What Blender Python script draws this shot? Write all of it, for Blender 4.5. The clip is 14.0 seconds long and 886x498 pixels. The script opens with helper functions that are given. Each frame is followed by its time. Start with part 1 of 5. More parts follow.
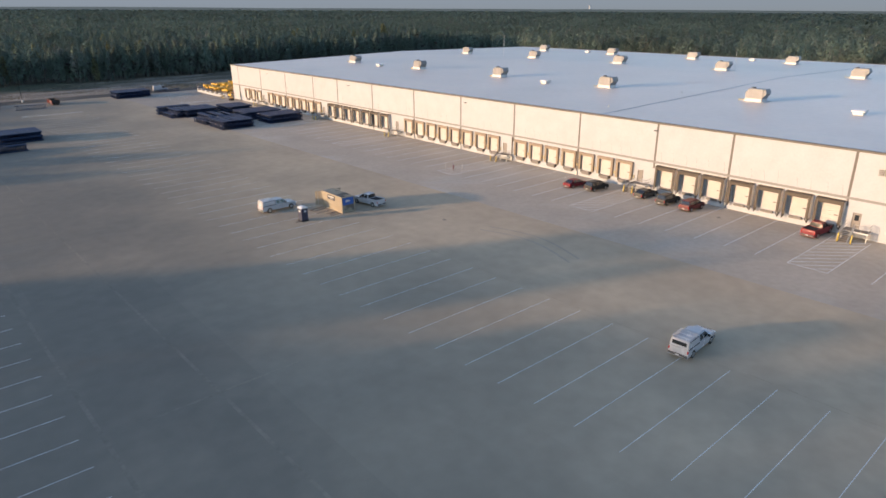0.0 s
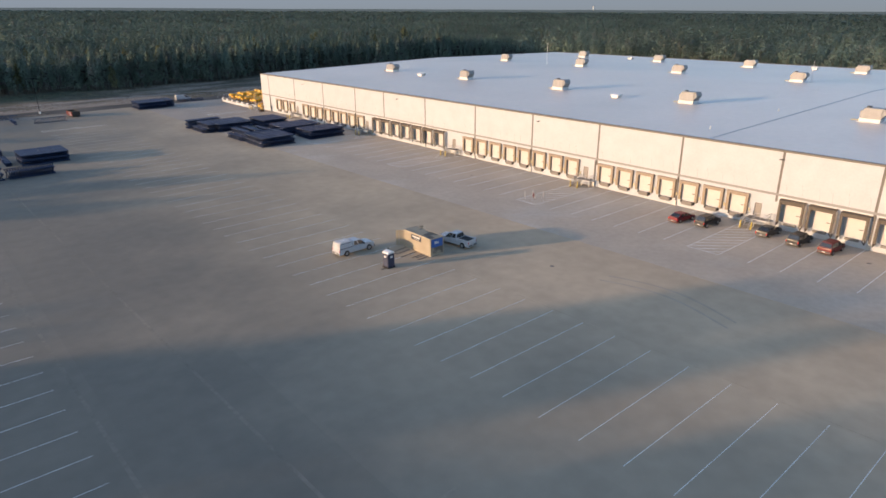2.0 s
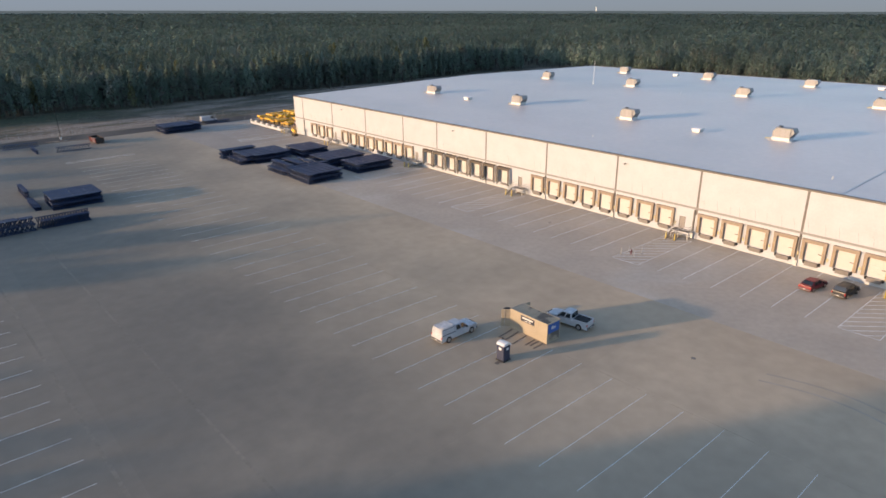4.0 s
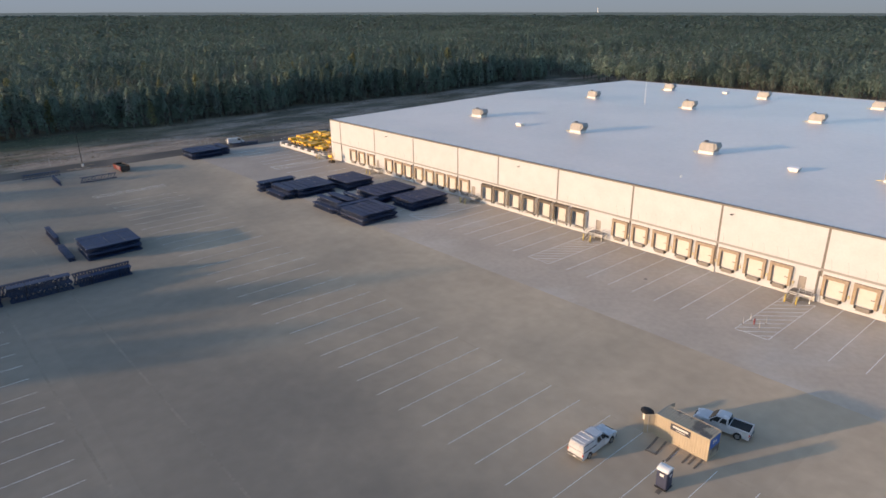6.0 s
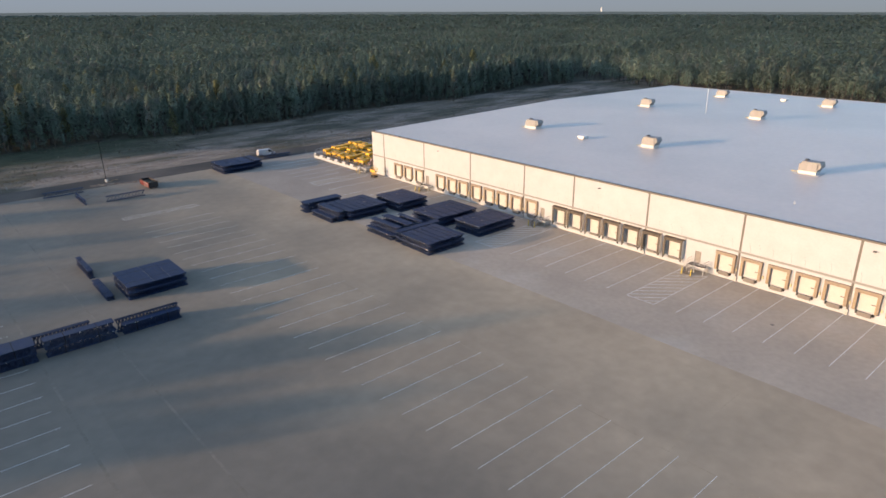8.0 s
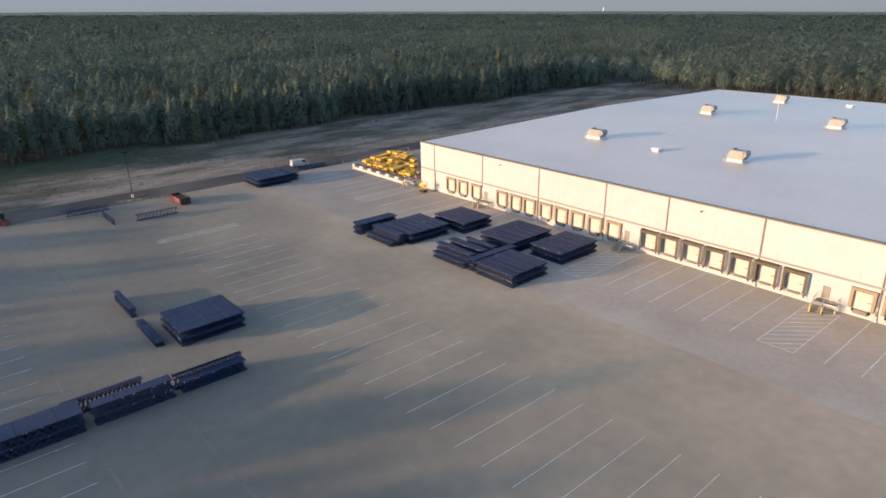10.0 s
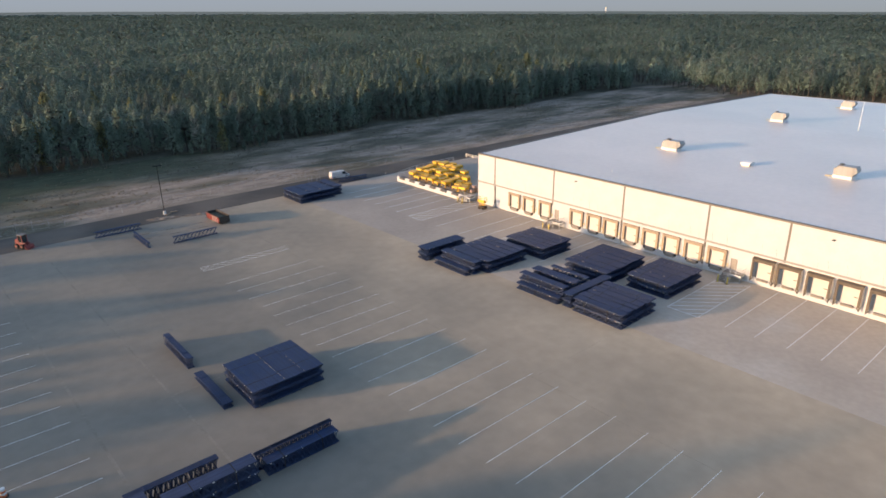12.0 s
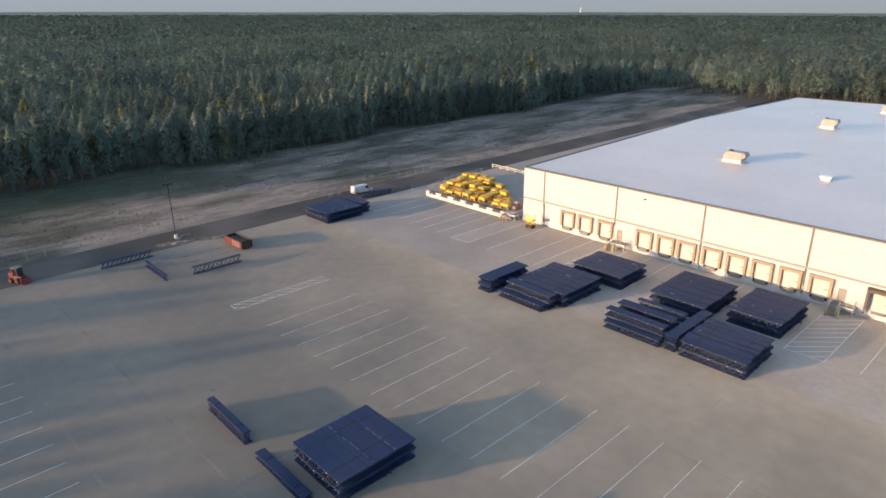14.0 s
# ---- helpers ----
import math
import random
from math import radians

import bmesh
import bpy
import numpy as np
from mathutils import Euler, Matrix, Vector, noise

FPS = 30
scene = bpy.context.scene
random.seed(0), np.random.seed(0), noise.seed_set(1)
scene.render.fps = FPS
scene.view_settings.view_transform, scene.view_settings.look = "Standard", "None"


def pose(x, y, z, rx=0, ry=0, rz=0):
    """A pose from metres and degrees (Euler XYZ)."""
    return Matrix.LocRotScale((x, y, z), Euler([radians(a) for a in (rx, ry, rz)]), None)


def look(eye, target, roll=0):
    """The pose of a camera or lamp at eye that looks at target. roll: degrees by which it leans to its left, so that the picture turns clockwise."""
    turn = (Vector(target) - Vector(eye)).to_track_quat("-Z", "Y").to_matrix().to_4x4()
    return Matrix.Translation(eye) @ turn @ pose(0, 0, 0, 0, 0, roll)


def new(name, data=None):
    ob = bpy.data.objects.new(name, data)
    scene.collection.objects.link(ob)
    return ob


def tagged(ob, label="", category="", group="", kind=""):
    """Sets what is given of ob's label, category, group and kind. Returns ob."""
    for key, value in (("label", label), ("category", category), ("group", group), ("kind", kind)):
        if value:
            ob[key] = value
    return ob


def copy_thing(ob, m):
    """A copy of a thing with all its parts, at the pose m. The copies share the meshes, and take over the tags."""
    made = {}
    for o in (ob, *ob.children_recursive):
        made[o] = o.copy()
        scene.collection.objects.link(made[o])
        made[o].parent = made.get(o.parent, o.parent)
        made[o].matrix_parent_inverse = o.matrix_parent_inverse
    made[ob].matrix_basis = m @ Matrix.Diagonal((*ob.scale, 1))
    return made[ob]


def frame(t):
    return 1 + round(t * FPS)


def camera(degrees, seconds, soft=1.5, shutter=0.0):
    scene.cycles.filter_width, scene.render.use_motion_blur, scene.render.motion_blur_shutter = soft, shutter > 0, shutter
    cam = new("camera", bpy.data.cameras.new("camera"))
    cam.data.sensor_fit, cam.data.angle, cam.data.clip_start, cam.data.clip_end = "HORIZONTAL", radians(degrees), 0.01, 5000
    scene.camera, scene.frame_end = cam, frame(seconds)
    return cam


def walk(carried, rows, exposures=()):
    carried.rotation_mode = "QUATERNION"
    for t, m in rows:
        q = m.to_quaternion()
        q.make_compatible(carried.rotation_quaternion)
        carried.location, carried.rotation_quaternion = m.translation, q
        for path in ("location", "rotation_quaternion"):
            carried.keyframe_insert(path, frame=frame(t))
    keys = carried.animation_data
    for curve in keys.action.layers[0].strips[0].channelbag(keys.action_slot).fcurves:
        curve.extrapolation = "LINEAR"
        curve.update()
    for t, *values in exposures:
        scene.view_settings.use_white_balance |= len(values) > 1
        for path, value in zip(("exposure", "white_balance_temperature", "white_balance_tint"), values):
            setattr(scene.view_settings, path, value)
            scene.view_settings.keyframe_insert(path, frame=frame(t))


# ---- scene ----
cam = camera(69.4, 14.0, soft=1.6)
PATH = [
    (0, (-2.117, 6.063, 30.417), (-0.895, 7.482, 29.714), -0.41),
    (0.5, (-2.422, 11.184, 30.811), (-1.2, 12.603, 30.108), -0.44),
    (1, (-2.679, 16.307, 31.156), (-1.458, 17.727, 30.454), -0.45),
    (1.5, (-2.943, 21.426, 31.558), (-1.722, 22.846, 30.855), -0.45),
    (2, (-3.143, 26.524, 32.148), (-1.923, 27.945, 31.446), -0.44),
    (2.5, (-3.325, 31.637, 33.067), (-2.106, 33.059, 32.365), -0.53),
    (3, (-3.511, 36.737, 34.479), (-2.293, 38.16, 33.778), -0.58),
    (5.5, (-4.491, 62.272, 41.74), (-3.273, 63.695, 41.039), -0.73),
    (6, (-4.723, 67.454, 42.747), (-3.504, 68.877, 42.047), -0.70),
    (6.5, (-5.009, 72.635, 43.452), (-3.79, 74.058, 42.751), -0.72),
    (7, (-5.164, 77.753, 43.717), (-3.947, 79.176, 43.016), -0.74),
    (7.5, (-5.373, 82.924, 43.841), (-4.156, 84.347, 43.139), -0.72),
    (8, (-5.569, 88.027, 43.92), (-4.352, 89.451, 43.218), -0.76),
    (10.5, (-6.934, 114.093, 44.263), (-5.716, 115.515, 43.56), -0.75),
    (11, (-7.25, 119.327, 44.236), (-6.032, 120.749, 43.533), -0.74),
    (11.5, (-7.483, 124.46, 44.334), (-6.266, 125.883, 43.631), -0.72),
    (12, (-7.714, 129.673, 44.339), (-6.495, 131.094, 43.636), -0.74),
    (12.5, (-8.021, 134.971, 44.33), (-6.794, 136.386, 43.627), -0.70),
    (13, (-8.257, 140.263, 44.322), (-7.021, 141.669, 43.62), -0.67),
    (13.5, (-8.423, 145.588, 44.212), (-7.177, 146.986, 43.51), -0.67),
    (14, (-8.694, 150.84, 44.177), (-7.419, 152.212, 43.475), -0.64),
]
# the exposure opens up a little as the camera climbs away from the sunlit wall
EXPOSURES = [(0.0, 1.10, 7150, 15), (6.0, 1.12, 7200, 15), (12.0, 1.40, 7600, 16), (14.0, 1.46, 7600, 16)]
walk(cam, [(t, look(eye, target, roll)) for t, eye, target, roll in PATH], EXPOSURES)

# ---- world, sun, exposure ----
SUN_FROM = Vector((-0.912, 0.41, 0.0)).normalized()
SUN_UP = 6.5
world = bpy.data.worlds.new("world")
scene.world = world
world.use_nodes = True
wn = world.node_tree.nodes
sky = wn.new("ShaderNodeTexSky")
sky.sky_type = "NISHITA"
sky.sun_disc = False
sky.sun_elevation = radians(SUN_UP + 6)
sky.sun_rotation = math.atan2(SUN_FROM.x, SUN_FROM.y)
sky.air_density, sky.dust_density, sky.ozone_density = 1.0, 0.8, 3.0
wn["Background"].inputs["Strength"].default_value = 0.15
world.node_tree.links.new(sky.outputs["Color"], wn["Background"].inputs["Color"])
lamp = bpy.data.lights.new("sun", "SUN")
lamp.energy, lamp.angle, lamp.color = 3.0, radians(0.9), (1.0, 0.71, 0.455)
sun = new("sun", lamp)
aim = SUN_FROM * math.cos(radians(SUN_UP)) + Vector((0, 0, math.sin(radians(SUN_UP))))
sun.matrix_world = look(aim * 200, (0, 0, 0))


# ---- small builders ----
def part(name, bm, material, parent=None, label=""):
    """Links a bmesh as one mesh object under a thing or part."""
    me = bpy.data.meshes.new(name)
    bm.to_mesh(me)
    bm.free()
    me.materials.append(material)
    ob = new(name, me)
    ob.parent = parent
    if label:
        tagged(ob, label)
    return ob


def share(name, me, parent, x=0.0, y=0.0, z=0.0, turn=0.0):
    """Another object on a mesh that exists already."""
    ob = new(name, me)
    ob.parent = parent
    ob.matrix_basis = pose(x, y, z, 0, 0, turn)
    return ob


def thing(name, x=0.0, y=0.0, z=0.0, turn=0.0, label="", category="", group="", kind=""):
    ob = new(name)
    ob.matrix_basis = pose(x, y, z, 0, 0, turn)
    return tagged(ob, label, category, group, kind)


def box(bm, x0, x1, y0, y1, z0, z1):
    v = [bm.verts.new(p) for p in ((x0, y0, z0), (x1, y0, z0), (x1, y1, z0), (x0, y1, z0), (x0, y0, z1), (x1, y0, z1), (x1, y1, z1), (x0, y1, z1))]
    return [bm.faces.new([v[i] for i in f]) for f in ((3, 2, 1, 0), (4, 5, 6, 7), (0, 1, 5, 4), (1, 2, 6, 5), (2, 3, 7, 6), (3, 0, 4, 7))]


def boxes(*rows):
    bm = bmesh.new()
    for r in rows:
        box(bm, *r)
    return bm


def soft_boxes(width, *rows):
    bm = boxes(*rows)
    bmesh.ops.bevel(bm, geom=bm.edges[:], offset=width, segments=1, affect="EDGES", profile=0.5)
    return bm


def bar(bm, a, b, r=0.03, sides=6):
    """A round bar from a to b."""
    a, b = Vector(a), Vector(b)
    q = (b - a).to_track_quat("Z", "Y")
    rings = []
    for p in (a, b):
        rings.append([bm.verts.new(p + q @ Vector((r * math.cos(k * math.tau / sides), r * math.sin(k * math.tau / sides), 0))) for k in range(sides)])
    for k in range(sides):
        bm.faces.new((rings[0][k], rings[0][(k + 1) % sides], rings[1][(k + 1) % sides], rings[1][k]))
    bm.faces.new(rings[0][::-1]), bm.faces.new(rings[1])


def tube(*runs, r=0.03, sides=6):
    bm = bmesh.new()
    for run in runs:
        for a, b in zip(run, run[1:]):
            bar(bm, a, b, r, sides)
    return bm


def prism(bm, outline, x0, x1, axis="x"):
    """An outline of (a, b) pairs swept along an axis from x0 to x1."""
    def at(u, p):
        return {"x": (u, p[0], p[1]), "y": (p[0], u, p[1]), "z": (p[0], p[1], u)}[axis]
    lo = [bm.verts.new(at(x0, p)) for p in outline]
    hi = [bm.verts.new(at(x1, p)) for p in outline]
    n = len(outline)
    for k in range(n):
        bm.faces.new((lo[k], lo[(k + 1) % n], hi[(k + 1) % n], hi[k]))
    bm.faces.new(lo[::-1]), bm.faces.new(hi)
    bmesh.ops.recalc_face_normals(bm, faces=bm.faces)


def raw_mesh(name, verts, faces, material):
    """A mesh straight from arrays of corners and of quads or triangles."""
    me = bpy.data.meshes.new(name)
    n, k = faces.shape
    me.vertices.add(len(verts))
    me.vertices.foreach_set("co", verts.astype(np.float32).ravel())
    me.loops.add(n * k)
    me.loops.foreach_set("vertex_index", faces.astype(np.int32).ravel())
    me.polygons.add(n)
    me.polygons.foreach_set("loop_start", np.arange(0, n * k, k, dtype=np.int32))
    me.update(calc_edges=True)
    me.materials.append(material)
    return me


# ---- materials ----
def paint(name, color, rough=0.6, metal=0.0, vary=0.12, scale=0.6, fine=18.0, bump=0.0, random_tone=0.0, island_tone=0.0, second=None, second_scale=0.05, second_low=0.45, second_high=0.62, spec=0.5, through_light=0.0, rough_vary=0.08, stretch=None, band=None):
    """A surface with broad stains and fine grain; second: another colour that comes through in patches."""
    m = bpy.data.materials.new(name)
    m.use_nodes = True
    nt = m.node_tree
    n, ln = nt.nodes, nt.links
    bsdf = n["Principled BSDF"]
    geo = n.new("ShaderNodeNewGeometry")

    def noise_at(sc, detail):
        t = n.new("ShaderNodeTexNoise")
        t.inputs["Scale"].default_value, t.inputs["Detail"].default_value = sc, detail
        where = geo.outputs["Position"]
        if stretch:
            sq = n.new("ShaderNodeVectorMath")
            sq.operation = "MULTIPLY"
            sq.inputs[1].default_value = stretch
            ln.new(where, sq.inputs[0])
            where = sq.outputs[0]
        ln.new(where, t.inputs["Vector"])
        return t

    def mixed(kind, fac, a, b):
        mx = n.new("ShaderNodeMix")
        mx.data_type, mx.blend_type = "RGBA", kind
        for key, v in ((0, fac), (6, a), (7, b)):
            if hasattr(v, "is_linked"):
                ln.new(v, mx.inputs[key])
            else:
                mx.inputs[key].default_value = v
        return mx.outputs[2]

    def ramp(src, lo, hi, a, b):
        r = n.new("ShaderNodeMapRange")
        r.inputs["From Min"].default_value, r.inputs["From Max"].default_value = lo, hi
        r.inputs["To Min"].default_value, r.inputs["To Max"].default_value = a, b
        ln.new(src, r.inputs["Value"])
        return r.outputs["Result"]

    broad, grain = noise_at(scale, 4), noise_at(fine, 3)
    col = (*color, 1.0)
    if second:
        patch = noise_at(second_scale, 5)
        col = mixed("MIX", ramp(patch.outputs["Fac"], second_low, second_high, 0, 1), col, (*second, 1.0))
    tone = ramp(broad.outputs["Fac"], 0.3, 0.7, 1 - vary, 1 + vary)
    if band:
        # a second colour that takes over across the site, with a ragged change
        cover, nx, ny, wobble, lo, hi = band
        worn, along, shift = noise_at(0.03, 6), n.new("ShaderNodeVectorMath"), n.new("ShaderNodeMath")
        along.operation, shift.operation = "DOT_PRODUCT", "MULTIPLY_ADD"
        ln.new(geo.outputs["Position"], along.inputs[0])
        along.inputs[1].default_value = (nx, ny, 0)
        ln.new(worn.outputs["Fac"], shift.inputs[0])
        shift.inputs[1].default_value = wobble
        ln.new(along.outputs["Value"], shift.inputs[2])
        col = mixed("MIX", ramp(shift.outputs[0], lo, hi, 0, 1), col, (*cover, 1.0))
    g2 = ramp(grain.outputs["Fac"], 0.3, 0.7, 1 - vary * 0.6, 1 + vary * 0.6)
    mul = n.new("ShaderNodeMath")
    mul.operation = "MULTIPLY"
    ln.new(tone, mul.inputs[0]), ln.new(g2, mul.inputs[1])
    last = mul.outputs[0]
    for amount, out in ((random_tone, "object"), (island_tone, "island")):
        if amount:
            src = n.new("ShaderNodeObjectInfo").outputs["Random"] if out == "object" else geo.outputs["Random Per Island"]
            m2 = n.new("ShaderNodeMath")
            m2.operation = "MULTIPLY"
            ln.new(last, m2.inputs[0]), ln.new(ramp(src, 0, 1, 1 - amount, 1 + amount), m2.inputs[1])
            last = m2.outputs[0]
    scaled = n.new("ShaderNodeVectorMath")
    scaled.operation = "SCALE"
    if hasattr(col, "is_linked"):
        ln.new(col, scaled.inputs[0])
    else:
        scaled.inputs[0].default_value = col[:3]
    ln.new(last, scaled.inputs["Scale"])
    ln.new(scaled.outputs[0], bsdf.inputs["Base Color"])
    bsdf.inputs["Metallic"].default_value = metal
    bsdf.inputs["Specular IOR Level"].default_value = spec
    ln.new(ramp(broad.outputs["Fac"], 0.3, 0.7, max(0, rough - rough_vary), min(1, rough + rough_vary)), bsdf.inputs["Roughness"])
    if through_light:
        tl, mx = n.new("ShaderNodeBsdfTranslucent"), n.new("ShaderNodeMixShader")
        mx.inputs[0].default_value = through_light
        ln.new(scaled.outputs[0], tl.inputs["Color"])
        ln.new(bsdf.outputs[0], mx.inputs[1]), ln.new(tl.outputs[0], mx.inputs[2])
        ln.new(mx.outputs[0], n["Material Output"].inputs["Surface"])
    if bump:
        b = n.new("ShaderNodeBump")
        b.inputs["Strength"].default_value, b.inputs["Distance"].default_value = 0.5, bump
        ln.new(grain.outputs["Fac"], b.inputs["Height"])
        ln.new(b.outputs["Normal"], bsdf.inputs["Normal"])
    return m


# yard colour turns darker towards the west and north
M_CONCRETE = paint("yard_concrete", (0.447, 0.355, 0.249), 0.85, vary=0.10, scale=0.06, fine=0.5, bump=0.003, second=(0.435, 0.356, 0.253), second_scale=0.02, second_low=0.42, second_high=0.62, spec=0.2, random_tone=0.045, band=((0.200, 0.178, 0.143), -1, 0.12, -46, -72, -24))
M_APRON = paint("apron_concrete", (0.428, 0.366, 0.292), 0.82, vary=0.09, scale=0.11, fine=1.1, bump=0.003, second=(0.445, 0.402, 0.340), second_scale=0.06, second_low=0.52, second_high=0.66, spec=0.2, band=((0.330, 0.285, 0.235), 0, 1, 30, 225, 250))
M_ASPHALT = paint("asphalt", (0.070, 0.064, 0.056), 0.9, vary=0.15, scale=0.1, fine=3, bump=0.006, second=(0.105, 0.092, 0.078), second_scale=0.05, spec=0.2)
M_GRASS = paint("bare_earth_and_grass", (0.255, 0.210, 0.168), 0.95, vary=0.26, scale=0.35, fine=2.2, bump=0.03, second=(0.105, 0.098, 0.072), second_scale=0.07, second_low=0.42, second_high=0.60, spec=0.1, stretch=(0.5, 1.2, 1.0), band=((0.064, 0.074, 0.046), -0.4, 1.0, 64, 325, 345))
M_FLOOR = paint("forest_floor", (0.09, 0.088, 0.065), 0.95, vary=0.3, scale=0.05, fine=0.6, spec=0.1)
M_TRACK = paint("dirt_track", (0.21, 0.18, 0.145), 0.95, vary=0.3, scale=0.2, fine=2, second=(0.10, 0.095, 0.07), second_scale=0.09, spec=0.1)
M_PAINTLINE = paint("worn_white_line", (0.66, 0.66, 0.63), 0.7, vary=0.2, scale=0.7, fine=8, spec=0.2)
M_WALL = paint("cream_painted_panel", (0.42, 0.432, 0.44), 0.75, vary=0.045, scale=0.35, fine=4, spec=0.25)
M_REVEAL = paint("taupe_stripe", (0.145, 0.131, 0.116), 0.75, vary=0.06, spec=0.25)
M_BAND = paint("pale_grey_band", (0.235, 0.228, 0.215), 0.75, vary=0.05, spec=0.25)
M_ROOF = paint("white_membrane", (0.60, 0.525, 0.468), 0.38, vary=0.05, scale=0.05, fine=0.8, second=(0.55, 0.485, 0.435), second_scale=0.03, spec=0.5, rough_vary=0.015)
M_SEAM = paint("roof_seam", (0.47, 0.47, 0.47), 0.6, vary=0.1)
M_SEAL = paint("dock_seal_vinyl", (0.245, 0.190, 0.138), 0.7, vary=0.12, scale=2)
M_GUIDE = paint("faded_yellow_stripe", (0.36, 0.26, 0.105), 0.65, vary=0.15, scale=2)
M_BOX = paint("pale_yellow_case", (0.50, 0.43, 0.24), 0.6, vary=0.06)
M_CART = paint("cart_yellow", (0.66, 0.36, 0.025), 0.5, vary=0.12, scale=1.5, random_tone=0.14)
M_POST = paint("weathered_white_post", (0.36, 0.35, 0.335), 0.7, vary=0.15, scale=2)
M_CURTAIN = paint("brown_shelter_curtain", (0.088, 0.070, 0.052), 0.75, vary=0.12, scale=2)
M_TUFT = paint("dry_grass_tufts", (0.160, 0.140, 0.104), 0.95, vary=0.3, scale=0.2, fine=2, island_tone=0.35, spec=0.1, through_light=0.3)
# brown earth, and the colour of the painted pole shadows
M_MUD_SHADOW = paint("muddy_earth_and_shadow", (0.15, 0.12, 0.095), 0.95, vary=0.3, scale=0.8, fine=4, second=(0.24, 0.20, 0.16), second_scale=0.4, spec=0.15)
M_LEVEL = paint("leveller_grey", (0.17, 0.152, 0.135), 0.7, vary=0.12, scale=2)
M_BRACKET = paint("brown_bracket_steel", (0.055, 0.046, 0.04), 0.7, vary=0.15, scale=2)
M_EXIT = paint("taupe_door_paint", (0.23, 0.205, 0.18), 0.6, vary=0.05)
M_SHELTER = paint("shelter_fabric", (0.66, 0.61, 0.54), 0.75, vary=0.08, scale=1.5)
M_DOOR = paint("white_door_panel", (0.46, 0.435, 0.40), 0.55, vary=0.04, scale=1.5)
M_STEEL = paint("galvanised_steel", (0.42, 0.42, 0.41), 0.5, metal=0.6, vary=0.12, scale=2)
M_DARKSTEEL = paint("dark_steel", (0.10, 0.095, 0.09), 0.6, metal=0.3, vary=0.15, scale=2)
M_RUBBER = paint("black_rubber", (0.025, 0.025, 0.025), 0.85, vary=0.2, scale=4, spec=0.3)
M_YELLOW = paint("safety_yellow", (0.60, 0.44, 0.07), 0.5, vary=0.12, scale=1.5, random_tone=0.12)
M_UNIT = paint("unit_beige_metal", (0.235, 0.23, 0.222), 0.5, vary=0.08, scale=0.8, random_tone=0.08)
M_CURB = paint("unit_curb", (0.62, 0.60, 0.56), 0.6, vary=0.05)
M_BLUE = paint("rack_blue", (0.008, 0.026, 0.072), 0.68, vary=0.16, scale=0.9, fine=9, random_tone=0.16, second=(0.026, 0.040, 0.082), second_scale=0.035, second_low=0.46, second_high=0.62, spec=0.32)
M_STRAP = paint("white_strap", (0.55, 0.55, 0.52), 0.6, vary=0.1)
M_PACKING = paint("tan_packing_strip", (0.24, 0.20, 0.15), 0.7, vary=0.15)
M_WHITE = paint("white_car_paint", (0.45, 0.45, 0.455), 0.25, vary=0.03, scale=1, spec=0.6)
M_BLACKCAR = paint("black_car_paint", (0.02, 0.021, 0.022), 0.42, vary=0.06, scale=1, spec=0.4)
M_GREYCAR = paint("dark_grey_car_paint", (0.045, 0.045, 0.042), 0.42, vary=0.06, scale=1, spec=0.4)
M_REDCAR = paint("red_car_paint", (0.17, 0.012, 0.02), 0.42, vary=0.06, scale=1, spec=0.4)
M_DARKRED = paint("maroon_car_paint", (0.12, 0.012, 0.015), 0.42, vary=0.06, scale=1, spec=0.4)
M_GLASS = paint("dark_window_glass", (0.02, 0.024, 0.028), 0.08, vary=0.02, spec=0.8)
M_CHROME = paint("alloy", (0.5, 0.5, 0.5), 0.3, metal=0.9, vary=0.05)
M_TAILLIGHT = paint("red_lens", (0.45, 0.01, 0.01), 0.2, vary=0.02)
M_HEADLIGHT = paint("clear_lens", (0.75, 0.75, 0.72), 0.15, vary=0.02)
M_PLATE = paint("plain_plate", (0.6, 0.6, 0.58), 0.5, vary=0.02)
M_TAN = paint("tan_container_paint", (0.36, 0.30, 0.215), 0.55, vary=0.06, scale=0.8)
M_TANROOF = paint("weathered_tan_roof", (0.33, 0.28, 0.20), 0.75, vary=0.12, scale=0.7, second=(0.12, 0.10, 0.08), second_scale=0.35, second_low=0.48, second_high=0.54)
M_SIGNBLUE = paint("sign_blue", (0.02, 0.10, 0.34), 0.5, vary=0.03)
M_SIGNDARK = paint("sign_dark", (0.03, 0.035, 0.05), 0.5, vary=0.03)
M_TOILET = paint("dark_blue_plastic", (0.028, 0.036, 0.07), 0.5, vary=0.08)
M_WHITEPLASTIC = paint("white_plastic", (0.66, 0.66, 0.64), 0.45, vary=0.04)
M_DARKWOOD = paint("dark_wet_timber", (0.14, 0.115, 0.09), 0.9, vary=0.2, scale=3)
M_LAMPPOST = paint("dark_bronze_pole", (0.016, 0.016, 0.016), 0.85, vary=0.1, spec=0.15)
M_WRAP = paint("pink_wrapped_goods", (0.40, 0.255, 0.20), 0.5, vary=0.1, scale=2)
M_WOOD = paint("weathered_timber", (0.22, 0.16, 0.10), 0.85, vary=0.2, scale=3)
M_REDMETAL = paint("red_machine_paint", (0.17, 0.022, 0.022), 0.5, vary=0.15, scale=1.5)
M_RUST = paint("rusty_brown_steel", (0.036, 0.027, 0.022), 0.8, vary=0.25, scale=2)
M_BARK = paint("pine_bark", (0.075, 0.066, 0.058), 0.95, vary=0.25, scale=2, fine=10)
